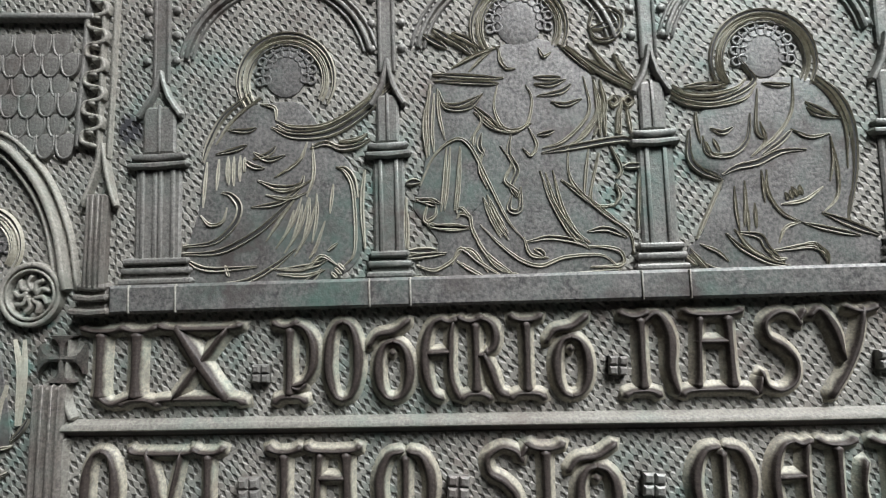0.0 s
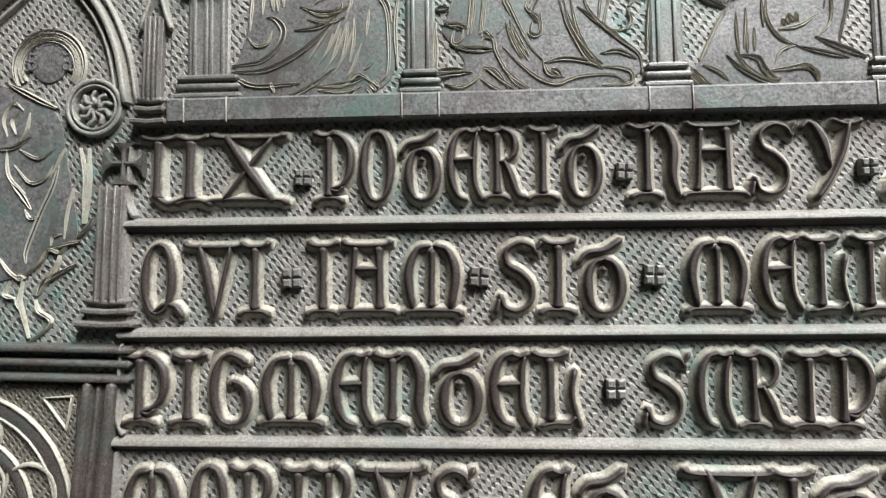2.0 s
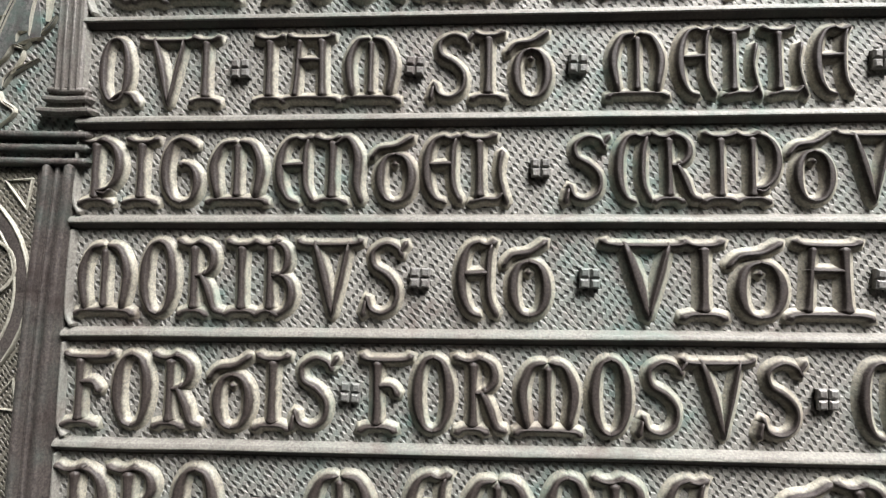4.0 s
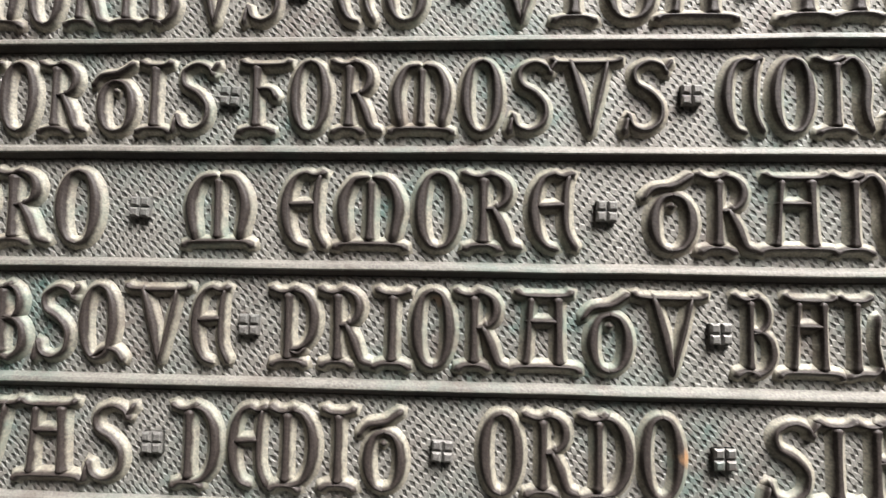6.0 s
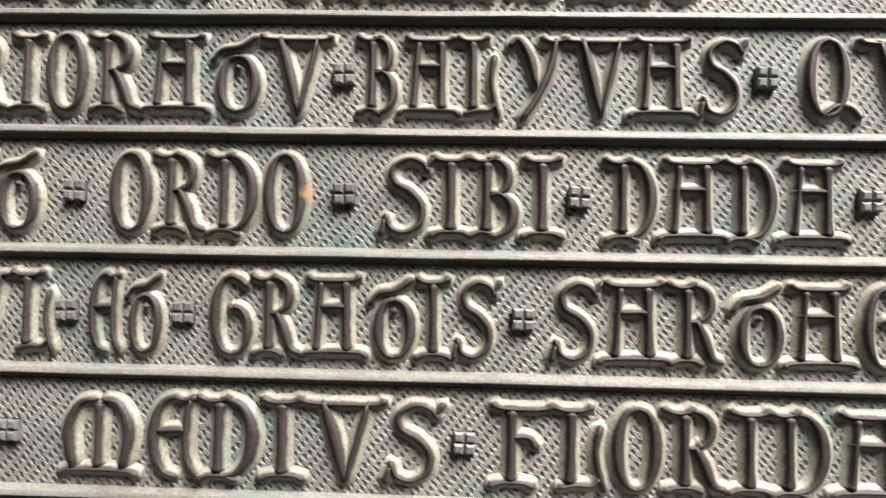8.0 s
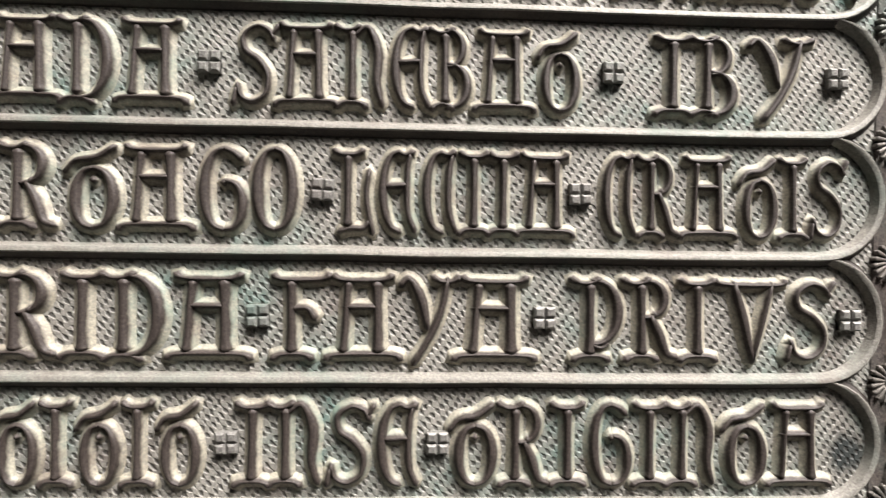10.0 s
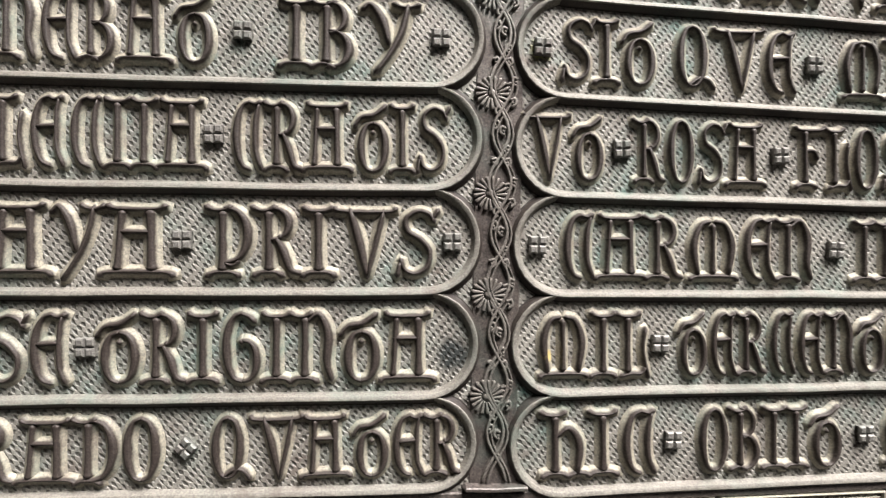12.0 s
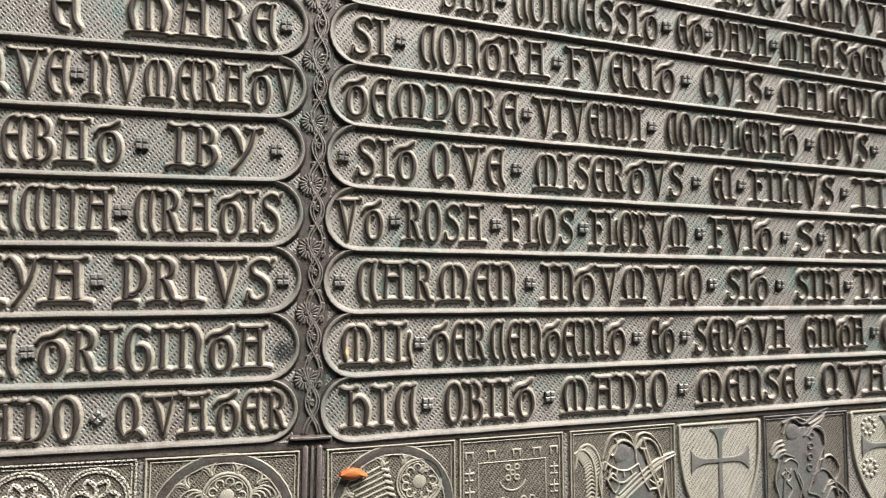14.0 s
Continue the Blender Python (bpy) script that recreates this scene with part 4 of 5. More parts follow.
fold(bm, 0.8, (137.6, 7.3), (143.9, 7.3), (149.5, 7.4))
fold(bm, 0.0, (163.2, 14.8), (168.4, 5.7), (180.2, -4))
fold(bm, 0.0, (154.9, 1.2), (158.5, 7.8), (166.1, 1.9), (174.7, -3.9))
fold(bm, 0.0, (156.8, 2.9), (162.6, -0.9), (168.1, -4.1))
fold(bm, 0.0, (193.1, 37.1), (196.9, 24.5), (204.1, 13), (209.4, 8.4))
fold(bm, 0.0, (217.5, 66.2), (217.6, 59.2), (217.6, 51.1))
fold(bm, 0.0, (223.4, 62.4), (222.9, 57.8), (222.1, 52.1))
fold(bm, 0.0, (226.7, 62.3), (227.3, 57.2), (227.9, 51.8))
fold(bm, 0.0, (219.7, 65.4), (221.6, 67.2), (223.3, 65.2), (221.4, 63.2), (219.7, 65.4))
fold(bm, 0.0, (225.5, 65.2), (227.4, 66.9), (229.1, 65), (227.2, 63), (225.5, 65.2))
fold(bm, 0.5, (208.5, 12.9), (216.2, 13.7), (223.7, 10.1))
fold(bm, 0.5, (187.3, 6.8), (190.1, 5.4), (191.5, 3.4))
fold(bm, 0.8, (144.9, 96.9), (150.2, 93.7), (155.2, 90.4))
fold(bm, 0.8, (149.6, 99.1), (155.3, 95.2), (159.9, 91.8))
fold(bm, 0.8, (137.3, 34.6), (140.1, 35.2), (143.2, 35.1))
fold(bm, 0.0, (137.2, 28.9), (136.7, 17.5), (136.8, 8.4))
fold(bm, 0.8, (224, 38.3), (227.5, 38.6), (231.9, 38.4))
fold(bm, 0.0, (230.1, 36.9), (229.2, 25.6), (228.2, 13.3))
fold(bm, 0.0, (214.6, 44.3), (210.3, 26.3), (213.4, 22.8), (220, 23.2))
fold(bm, 0.0, (220.5, 31.6), (222, 27), (220, 23.2))
fold(bm, 0.5, (213.3, 97.2), (215.5, 103.1), (220.5, 104.3), (225.8, 101.1), (225.9, 95.4), (221.1, 90.8), (215.3, 92), (213.3, 97.2))
fold(bm, 0.8, (213.9, 95.9), (219.7, 97.1), (225.7, 98.7))
fold(bm, 0.5, (168.3, 54.3), (167.2, 49), (169.3, 44.9))
fold(bm, 0.0, (165.6, 54.4), (165.3, 51.7), (164.9, 49))
fold(bm, 0.0, (169.7, 28.9), (173.4, 20.8), (177.6, 12.8))
fold(bm, 0.0, (168.1, 27.8), (171.6, 19.7), (175.3, 12.2))
fold(bm, 0.5, (209.9, 84.2), (216.9, 79.1), (231.6, 70.3))
fold(bm, 0.0, (222.4, 84.8), (226.5, 77.5), (231.3, 71.9))
fold(bm, 0.5, (203.8, 89.3), (209.9, 83), (215.2, 77.3))
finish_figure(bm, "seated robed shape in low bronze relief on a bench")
bm = bmesh.new()
crown(bm, 0.2815, 0.0825, 0.0090, 0.0205)
swell(bm, mm((268, 70.5), (255.5, 59.5), (248.5, 48), (251, 39), (262, 31.5), (255.5, 18.5), (251.5, 8.5), (246, 3), (262, -4.5), (286, -6), (316, -7), (320.5, 5), (308.5, 14.5), (313, 34), (310.5, 54.5), (303, 68.5), (293, 72.5), (277, 72)), 0.0011, 0.001, 3, 0.05)
fold(bm, 0.5, (301, 72.5), (309, 64.5), (313.5, 52), (313, 34), (308.5, 14.5))
fold(bm, 0.0, (299, 70.5), (306, 63.5), (310.5, 51.5), (310, 34.5))
fold(bm, 0.8, (262, 31.5), (254, 35.5), (250, 41), (250.5, 52))
fold(bm, 0.0, (262, 31.5), (255.5, 18.5), (250.5, 8.5))
fold(bm, 0.8, (262, 33.5), (268, 36.5), (276, 38), (285, 42), (295, 42.5))
fold(bm, 0.5, (278, 41), (285.5, 46), (290.5, 51))
fold(bm, 0.5, (255.5, 49.5), (257, 42.5), (266, 41.5), (272.5, 47), (274.5, 58))
fold(bm, 0.5, (258.5, 52.5), (263.5, 50.5), (267.5, 52.5))
fold(bm, 0.0, (253.5, 59.5), (253.5, 53.5), (254.5, 46.5))
fold(bm, 0.0, (279, 35), (279, 26), (283.5, 18), (291.5, 13.5))
fold(bm, 0.5, (291.5, 13.5), (302.5, 10.5), (312.5, 8))
fold(bm, 0.0, (281.5, 6), (284.5, 12), (290.5, 14))
fold(bm, 0.8, (298.5, 17.5), (310.5, 12), (319.5, 8))
fold(bm, 0.0, (283.5, 21), (292.5, 22.5), (300, 27.5))
fold(bm, 0.5, (278, 3), (286.5, 4), (293.5, 4.5), (299, 1.5), (299, -4.5))
fold(bm, 0.0, (276.5, 4), (280, 0), (284, 0))
fold(bm, 0.5, (261.5, 10.5), (267.5, 4.5), (277, -1), (285, -3))
fold(bm, 0.0, (251.5, 6.5), (258, 3.5), (262, -0.5))
fold(bm, 0.8, (248, 3), (256, -3.5), (271, -6), (286, -6), (300, -4.5))
fold(bm, 0.0, (270.5, 22), (270.5, 16), (270.5, 11))
fold(bm, 0.0, (273.5, 22), (273.5, 12))
fold(bm, 0.0, (277, 35), (277.5, 22))
fold(bm, 0.0, (304.5, 47.5), (306, 34.5), (305, 23.5), (299.5, 17.5))
fold(bm, 0.5, (296.5, 59.5), (300.5, 56.5), (310.5, 54.5))
fold(bm, 0.0, (289.5, 51), (296.5, 47.5), (304.5, 48.5))
fold(bm, 0.5, (280, 70), (286, 69), (291, 69))
fold(bm, 0.0, (278, 68), (276.5, 51), (280.5, 47))
fold(bm, 0.0, (292, 72), (290.5, 58), (283.5, 48), (274, 41))
fold(bm, 0.5, (244, 69), (250, 65), (261, 63.5), (271, 66.5), (277, 71), (275, 76), (271, 81.5))
fold(bm, 0.0, (245, 71), (251, 67), (261, 66.5), (270, 68.5), (274, 72))
fold(bm, 0.0, (244, 66), (249.5, 63), (260.5, 61.5), (273, 64), (278, 70))
fold(bm, 0.5, (250, 70), (259, 70.5), (266, 69.5))
fold(bm, 0.0, (301, -5.5), (307, -4.5), (318, -5))
fold(bm, 0.0, (288, 28), (290, 24))
fold(bm, 0.0, (291, 28.5), (292, 24.5))
fold(bm, 0.5, (254.3, 69.3), (261, 70.1), (265.9, 70.8))
fold(bm, 0.0, (256.7, 47.2), (258.9, 41.5), (264, 41.9))
fold(bm, 0.0, (259.4, 48.3), (260.6, 45.6), (261.8, 42.9))
fold(bm, 0.0, (266.2, 28.8), (266.2, 19.8), (267, 10.9))
fold(bm, 0.0, (270.3, 30.9), (270, 21.9), (268.9, 13.1))
fold(bm, 0.0, (285.4, 25.8), (285.9, 24.3), (286.4, 22.7))
fold(bm, 0.0, (287.2, 26.7), (287.7, 24.9), (288.2, 23.1))
fold(bm, 0.0, (289, 27.3), (289.5, 25.6), (290, 23.9))
fold(bm, 0.0, (290.7, 27.9), (291.2, 26.3), (291.7, 24.7))
fold(bm, 0.8, (267, 10.5), (274.4, 8.9), (277.2, 4), (283.1, -1.6))
fold(bm, 0.0, (265, 12.1), (270.8, 4.2), (278.9, -0.8))
fold(bm, 0.0, (278, 54.4), (279.5, 46.3), (273.6, 40.2))
fold(bm, 0.5, (296, 61.6), (302.2, 57.9), (307.3, 54.3))
fold(bm, 0.0, (304, -4.4), (306, -5.6), (314.4, -5), (315.8, -3.3))
fold(bm, 0.5, (285.7, 3.7), (294.3, 5.2), (298.2, 1.2), (299.5, -3.2))
fold(bm, 0.0, (304.5, 47.6), (304.8, 38.6), (302.9, 29.7))
fold(bm, 0.0, (247.6, 4.9), (252.2, -0.7), (254.1, -3.6))
fold(bm, 0.0, (245.3, 2.8), (247.6, 0.5), (250, -1.7))
finish_figure(bm, "kneeling robed shape in low bronze relief turned to the middle")

# ---- left border: niche, colonnettes, roof tiles, cross ----
bm = bmesh.new()
for z, h in ((-0.1130, 0.0050), (-0.1190, 0.0042), (-0.1255, 0.0050)):
    line(bm, [(-0.19, z), (-0.10, z), (0.0065, z)], 0.0014, h, 0.0012, 0.0, 1)
part("border_moulding", bm, MOULD, plaque, "dark bronze moulding across the border")
bm = bmesh.new()
for x, w, h in ((-0.0150, 0.0016, 0.0050), (-0.0108, 0.0008, 0.0036), (-0.0040, 0.0020, 0.0054)):
    line(bm, [(x + 0.004, -0.128), (x, -0.20), (x - 0.002, -0.33), (x - 0.002, -0.735)], w, h, 0.0012, 0.0, 6)
block(bm, -0.0168, 0.0008, -0.735, -0.128, 0.0018)
part("border_moulding", bm, MOULD, plaque, "dark upright bronze moulding beside the inscription")


def colonnette(x, z0, z1, half):
    bm = bmesh.new()
    block(bm, x - half, x + half, z0, z1, 0.0040, edge=0.0012)
    for c, w in ((-0.72, 0.0004), (-0.25, 0.0006), (0.3, 0.0006), (0.76, 0.0004)):
        line(bm, [(x + half * c, z0), (x + half * c, z1)], w, 0.0013, 0.0005, 0.0038, 1)
    for i, (dz, w) in enumerate(((0.0, 1.25), (-0.0042, 1.5), (-0.0098, 1.8))):
        line(bm, [(x - half * w, z0 + dz), (x, z0 + dz - 0.0006), (x + half * w, z0 + dz)], 0.0012, 0.0050 + 0.0006 * i, 0.0010, 0.0, 1)
    block(bm, x - half * 1.4, x + half * 1.4, z0 - 0.012, z0, 0.0030)
    return part("colonnette", bm, VINE, plaque, "small colonnette with a moulded foot")


colonnette(-0.0045, -0.092, -0.042, 0.0068)
colonnette(0.0108, -0.003, 0.034, 0.0042)
bm = bmesh.new()
for s in (-1, 1):
    ridge(bm, [(0.0108 + s * 0.007, 0.030, 0.0008), (0.0108 + s * 0.003, 0.042, 0.0008), (0.0108, 0.056, 0.0006)], 0.0036, 0.0008, 3)
    line(bm, [(0.0108 + s * 0.0022, 0.05), (0.0108 + s * 0.0030, 0.20)], 0.0006, 0.0026, 0.0006, 0.0, 1)
part("gable", bm, RELIEF, plaque, "small pointed gable over the colonnette")
bm = bmesh.new()
cx, cz = -0.0005, -0.0315
pattee(bm, cx, cz, (0.0092, 0.0092, 0.0092), 0.0010, 0.0056, 0.0036)
part("cross_pattee", bm, MOULD, plaque, "small raised cross with flared arms")
bm = bmesh.new()
for r, w in ((0.0122, 0.0009), (0.0100, 0.0005)):
    loop_line(bm, -0.0155, -0.0060, r, w, 0.0030, 0.0, 24)
for i in range(9):
    a = 2 * math.pi * i / 9
    line(bm, [(-0.0155 + 0.002 * math.cos(a), -0.006 + 0.002 * math.sin(a)), (-0.0155 + 0.005 * math.cos(a + 0.5), -0.006 + 0.005 * math.sin(a + 0.5)), (-0.0155 + 0.0075 * math.cos(a + 0.2), -0.006 + 0.0075 * math.sin(a + 0.2))], 0.0007, 0.0022, 0.0006)
part("medallion", bm, RELIEF, plaque, "round medallion with swirling leaves")
bm = bmesh.new()
for d, w, h in ((0.0, 0.0012, 0.0040), (0.0045, 0.0006, 0.0026), (-0.0045, 0.0006, 0.0026)):
    line(bm, [(-0.075 - d, 0.026), (-0.062 - d, 0.044 + d), (-0.038, 0.058 + d), (-0.019 + d * 0.7, 0.044 + d * 0.7), (-0.007 + d, 0.022), (-0.001 + d, -0.004)], w, h, 0.0008, 0.0, 5)
part("niche_arch", bm, RELIEF, plaque, "pointed niche arch in low relief")
bm = bmesh.new()
crown(bm, -0.0385, 0.0160, 0.0092, 0.0165)
swell(bm, mm((-60, 5), (-78, -11), (-81, -45), (-73, -84), (-53, -84), (-42, -80), (-32, -70), (-21, -66), (-25, -42), (-29, -24), (-32, -11), (-41, -2)), 0.0011, 0.001, 3, 0.05)
fold(bm, 0.5, (-57, 5), (-49, 1), (-41, -3), (-34, -6))
fold(bm, 0.0, (-56, -19), (-58, -11), (-54, -4), (-49, -7))
fold(bm, 0.0, (-52, -18), (-54, -12), (-51, -8))
fold(bm, 0.0, (-46, -8), (-47, -16), (-50, -21))
fold(bm, 0.5, (-61, -25), (-53, -24), (-45, -19))
fold(bm, 0.0, (-50, -25), (-41, -29), (-34, -25))
fold(bm, 0.0, (-56, -25), (-54, -37), (-46, -45))
fold(bm, 0.5, (-31, -27), (-33, -40), (-39, -55), (-44, -70), (-44, -76))
fold(bm, 0.0, (-29, -24), (-32, -32), (-35, -38))
fold(bm, 0.0, (-52, -32), (-44, -40), (-37, -38), (-34, -32))
fold(bm, 0.5, (-53, -40), (-48, -45), (-43, -52))
fold(bm, 0.0, (-46, -52), (-43, -56), (-39, -55))
fold(bm, 0.0, (-24, -42), (-26, -53), (-27, -65))
fold(bm, 0.0, (-22, -24), (-19, -37), (-19, -58))
fold(bm, 0.0, (-18, -24), (-17, -40), (-18, -58))
fold(bm, 0.5, (-14, -55), (-17, -60), (-21, -64))
fold(bm, 0.0, (-33, -68), (-32, -64), (-28, -63))
fold(bm, 0.0, (-32, -69), (-25, -67), (-20, -66))
fold(bm, 0.0, (-44, -81), (-38, -76), (-34, -70), (-29, -71), (-26, -68))
fold(bm, 0.0, (-58, -72), (-50, -81), (-44, -83))
fold(bm, 0.8, (-49, -82), (-44, -83))
fold(bm, 0.0, (-51, -84), (-53, -90), (-48, -92))
fold(bm, 0.0, (-45, -83), (-46, -92), (-44, -99), (-41, -109))
fold(bm, 0.0, (-48, -92), (-45, -97))
fold(bm, 0.5, (-38, -90), (-35, -84), (-21, -76))
fold(bm, 0.0, (-39, -92), (-37, -97), (-31, -102), (-41, -111))
fold(bm, 0.0, (-29, -72), (-30, -77), (-37, -89))
finish_figure(bm, "standing robed shape in low relief inside a niche", False)

# fish-scale roof over the niche
bm = bmesh.new()
line(bm, [(-0.0005, 0.055), (0.0012, 0.115), (0.0012, 0.25)], 0.0008, 0.0030, 0.0008, 0.0, 3)
line(bm, [(-0.12, 0.113), (-0.05, 0.1125), (0.004, 0.111)], 0.0012, 0.0036, 0.0010, 0.0, 1)
roof = part("scale_roof", bm, BRONZE, plaque, "roof of rounded scale tiles in low relief")
bm = bmesh.new()
swell(bm, mm((-3.6, 5), (-3.9, 0), (-2.6, -4.6), (0, -6.0), (2.6, -4.6), (3.9, 0), (3.6, 5)), 0.0013, 0.0, 3, 0.3)
line(bm, mm((-3.7, 4), (-3.7, -0.5), (-2.4, -4.4), (0, -5.6), (2.4, -4.4), (3.7, -0.5), (3.7, 4)), 0.0004, 0.0018, 0.0005, 0.0, 3)
tile = part("tile", bm, BRONZE, roof)
tile.location = (-0.006, 0, 0.056)
for row in range(6):
    for c in range(7):
        if (row, c) == (0, 0):
            continue
        ob = new("tile", tile.data)
        ob.parent = roof
        ob.location = (-0.006 - 0.0084 * c - (0.0042 if row % 2 else 0.0) + random.uniform(-0.0005, 0.0005), 0.0002 * (row % 2), 0.056 + 0.0088 * row + random.uniform(-0.0004, 0.0004))
for i in range(12):
    bm = bmesh.new()
    s = 1 if i % 2 else -1
    line(bm, [(-0.003 * s, -0.003), (0.0032 * s, -0.001), (0.0024 * s, 0.0032), (-0.0014 * s, 0.0026)], 0.0008, 0.0030, 0.0006, 0.0, 3)
    ob = part("leaf_crocket", bm, RELIEF, plaque)
    ob.location = (0.0058 + 0.0006 * s, 0, 0.058 + 0.0062 * i)

# quatrefoil panel of the left border
bm = bmesh.new()
block(bm, -0.19, -0.0175, -0.735, -0.1285, 0.0009, edge=0.0003)
part("panel_ground", bm, PANEL, plaque, "dark finely hatched bronze panel")
bm = bmesh.new()
for r, w in ((0.0500, 0.0026), (0.0330, 0.0018)):
    line(bm, arc_points(-0.0700, -0.186, r, 0, 360, 44), w, 0.0022, 0.0006, 0.0, 1)
part("arch_band", bm, MOULD, plaque, "dark round band")
bm = bmesh.new()
for r, w, h in ((0.0535, 0.0005, 0.0030), (0.0465, 0.0005, 0.0026), (0.036, 0.0005, 0.0026)):
    loop_line(bm, -0.0700, -0.186, r, w, h, 0.0, 40)
for i in range(6):
    a = radians(18 + 60 * i)
    line(bm, arc_points(-0.070 + 0.036 * math.cos(a), -0.186 + 0.036 * math.sin(a), 0.012, math.degrees(a) - 110, math.degrees(a) + 110, 12), 0.0008, 0.0028, 0.0007, 0.0, 1)
for x, z in ((-0.019, -0.1335), (-0.019, -0.239)):
    line(bm, [(x, z), (x - 0.013, z - 0.001 * (1 if z > -0.2 else -1)), (x - 0.002, z - 0.014 * (1 if z > -0.2 else -1)), (x, z)], 0.0005, 0.0024, 0.0006, 0.0, 1)
for i in range(8):
    line(bm, [(-0.056 - 0.003 * i, -0.150 - 0.004 * i), (-0.046 - 0.002 * i, -0.165 - 0.004 * i), (-0.050, -0.182 - 0.003 * i)], 0.0005, 0.0018, 0.0005, 0.0, 3)
for i in range(6):
    line(bm, arc_points(-0.052, -0.214, 0.005 + 0.003 * i, 0, 150, 8), 0.0005, 0.0016, 0.0005, 0.0, 1)
part("roundel_panel", bm, LIP, plaque, "lobed roundel with curling lines in low relief")

# ---- lower strip: arms and foliage panels ----
SLOPE = -0.0225


def strip_part(name, bm, mat, label, parent=None, right=True):
    ob = part(name, bm, mat, parent or plaque, label)
    ob.scale = (1, 0.7, 1)
    if right and parent is None:
        ob.location, ob.rotation_euler = (0.9, 0, -0.601), (0, SLOPE, 0)
    elif parent is None:
        ob.location = (0.0, 0, -0.601)
    return ob


def panel_frame(x0, x1, right):
    """Double raised edge of one rectangular field."""
    bm = bmesh.new()
    slab = bmesh.new()
    block(slab, x0 - 0.0025, x1 + 0.0025, -0.145, -0.0070, 0.0007, edge=0.0003)
    strip_part("panel_ground", slab, PANEL, "dark finely hatched bronze panel", right=right)
    for d, w, h in ((0.0, 0.0007, 0.0034), (0.0030, 0.0004, 0.0026)):
        line(bm, [(x0 + d, -0.14), (x0 + d, -0.0085 - d), (x1 - d, -0.0085 - d), (x1 - d, -0.14)], w, h, 0.0006, 0.0, 1)
    return bm


for right, x0, x1 in ((False, -0.02, 0.872), (True, -0.028, 0.82)):
    bm = bmesh.new()
    block(bm, x0, x1, -0.0072, 0.0, 0.0026, edge=0.0008)
    strip_part("lower_rail", bm, MOULD, "smooth dark bronze rail over the lower strip", right=right)
bm = bmesh.new()
for x, w in ((0.8700, 0.0020), (0.8755, 0.0012), (0.8812, 0.0020)):
    line(bm, [(x, -0.735), (x, -0.606)], w, 0.0042, 0.0012, 0.0, 1)
line(bm, [(0.858, -0.5985), (0.874, -0.5990), (0.890, -0.5985)], 0.0012, 0.0058, 0.0010, 0.0, 1)
part("strip_divider", bm, MOULD, plaque, "upright bronze bars dividing the lower strip")


def cusped(bm, cx, w, cz, lobes):
    """A round arch with scalloped inner lobes."""
    for r, ww, h in ((w + 0.0014, 0.0004, 0.0030), (w - 0.0062, 0.0005, 0.0028)):
        line(bm, arc_points(cx, cz, r, -60, 240, 30), ww, h, 0.0006, 0.0, 1)
    arch = bmesh.new()
    line(arch, arc_points(cx, cz, w - 0.0024, -60, 240, 36), 0.0030, 0.0026, 0.0006, 0.0, 1)
    for i in range(lobes):
        a = 200 - 220 * i / (lobes - 1)
        p = (cx + (w - 0.013) * math.cos(radians(a)), cz + (w - 0.013) * math.sin(radians(a)))
        line(bm, arc_points(p[0], p[1], 0.0100, a - 105, a + 105, 12), 0.0008, 0.0026, 0.0007, 0.0, 1)
        line(bm, arc_points(p[0], p[1], 0.0076, a - 100, a + 100, 10), 0.0004, 0.0018, 0.0005, 0.0, 1)
    return arch


def curled_ring(bm, cx, cz, r, curls):
    """A ring holding a flower of curls."""
    for rr, w in ((r, 0.0008), (r - 0.0022, 0.0004)):
        loop_line(bm, cx, cz, rr, w, 0.0026, 0.0, 26)
    for i in range(curls):
        a = 2 * math.pi * i / curls
        q = r * 0.62
        line(bm, arc_points(cx + q * math.cos(a), cz + q * math.sin(a), r * 0.17, math.degrees(a) - 150, math.degrees(a) + 130, 9), 0.0005, 0.0022, 0.0005, 0.0, 1)
    boss(bm, cx, cz, r * 0.34, 0.0022, 0.0, 12)


# left of the divider
bm = panel_frame(0.640, 0.7455, False)
for cx in (0.6705, 0.7185):
    for r in (0.0235, 0.0212):
        loop_line(bm, cx, -0.037, r, 0.0007, 0.0026, 0.0, 28)
    for i in range(7):
        a = radians(90 + 360 / 7 * i)
        line(bm, [(cx, -0.037), (cx + 0.010 * math.cos(a), -0.037 + 0.010 * math.sin(a)), (cx + 0.016 * math.cos(a + 0.4), -0.037 + 0.016 * math.sin(a + 0.4)), (cx + 0.012 * math.cos(a + 0.75), -0.037 + 0.012 * math.sin(a + 0.75))], 0.0011, 0.0030, 0.0008, 0.0, 3)
    boss(bm, cx, -0.037, 0.004, 0.003)
strip_part("foliage_panel", bm, HATCH, "two leafy roundels on a hatched bronze panel", right=False)
bm = panel_frame(0.7525, 0.8650, False)
strip_part("arch_band", cusped(bm, 0.8085, 0.0530, -0.0615, 9), MOULD, "dark round arch band", right=False)
curled_ring(bm, 0.8110, -0.0405, 0.0180, 9)
for i in range(4):
    line(bm, arc_points(0.786 + 0.003 * i, -0.044, 0.010 - 0.002 * i, 20, 170, 8), 0.0005, 0.002, 0.0005, 0.0, 1)
    line(bm, arc_points(0.838 - 0.002 * i, -0.044, 0.010 - 0.002 * i, 10, 160, 8), 0.0005, 0.002, 0.0005, 0.0, 1)
strip_part("roundel_panel", bm, LIP, "scalloped arch holding a curled round flower", right=False)

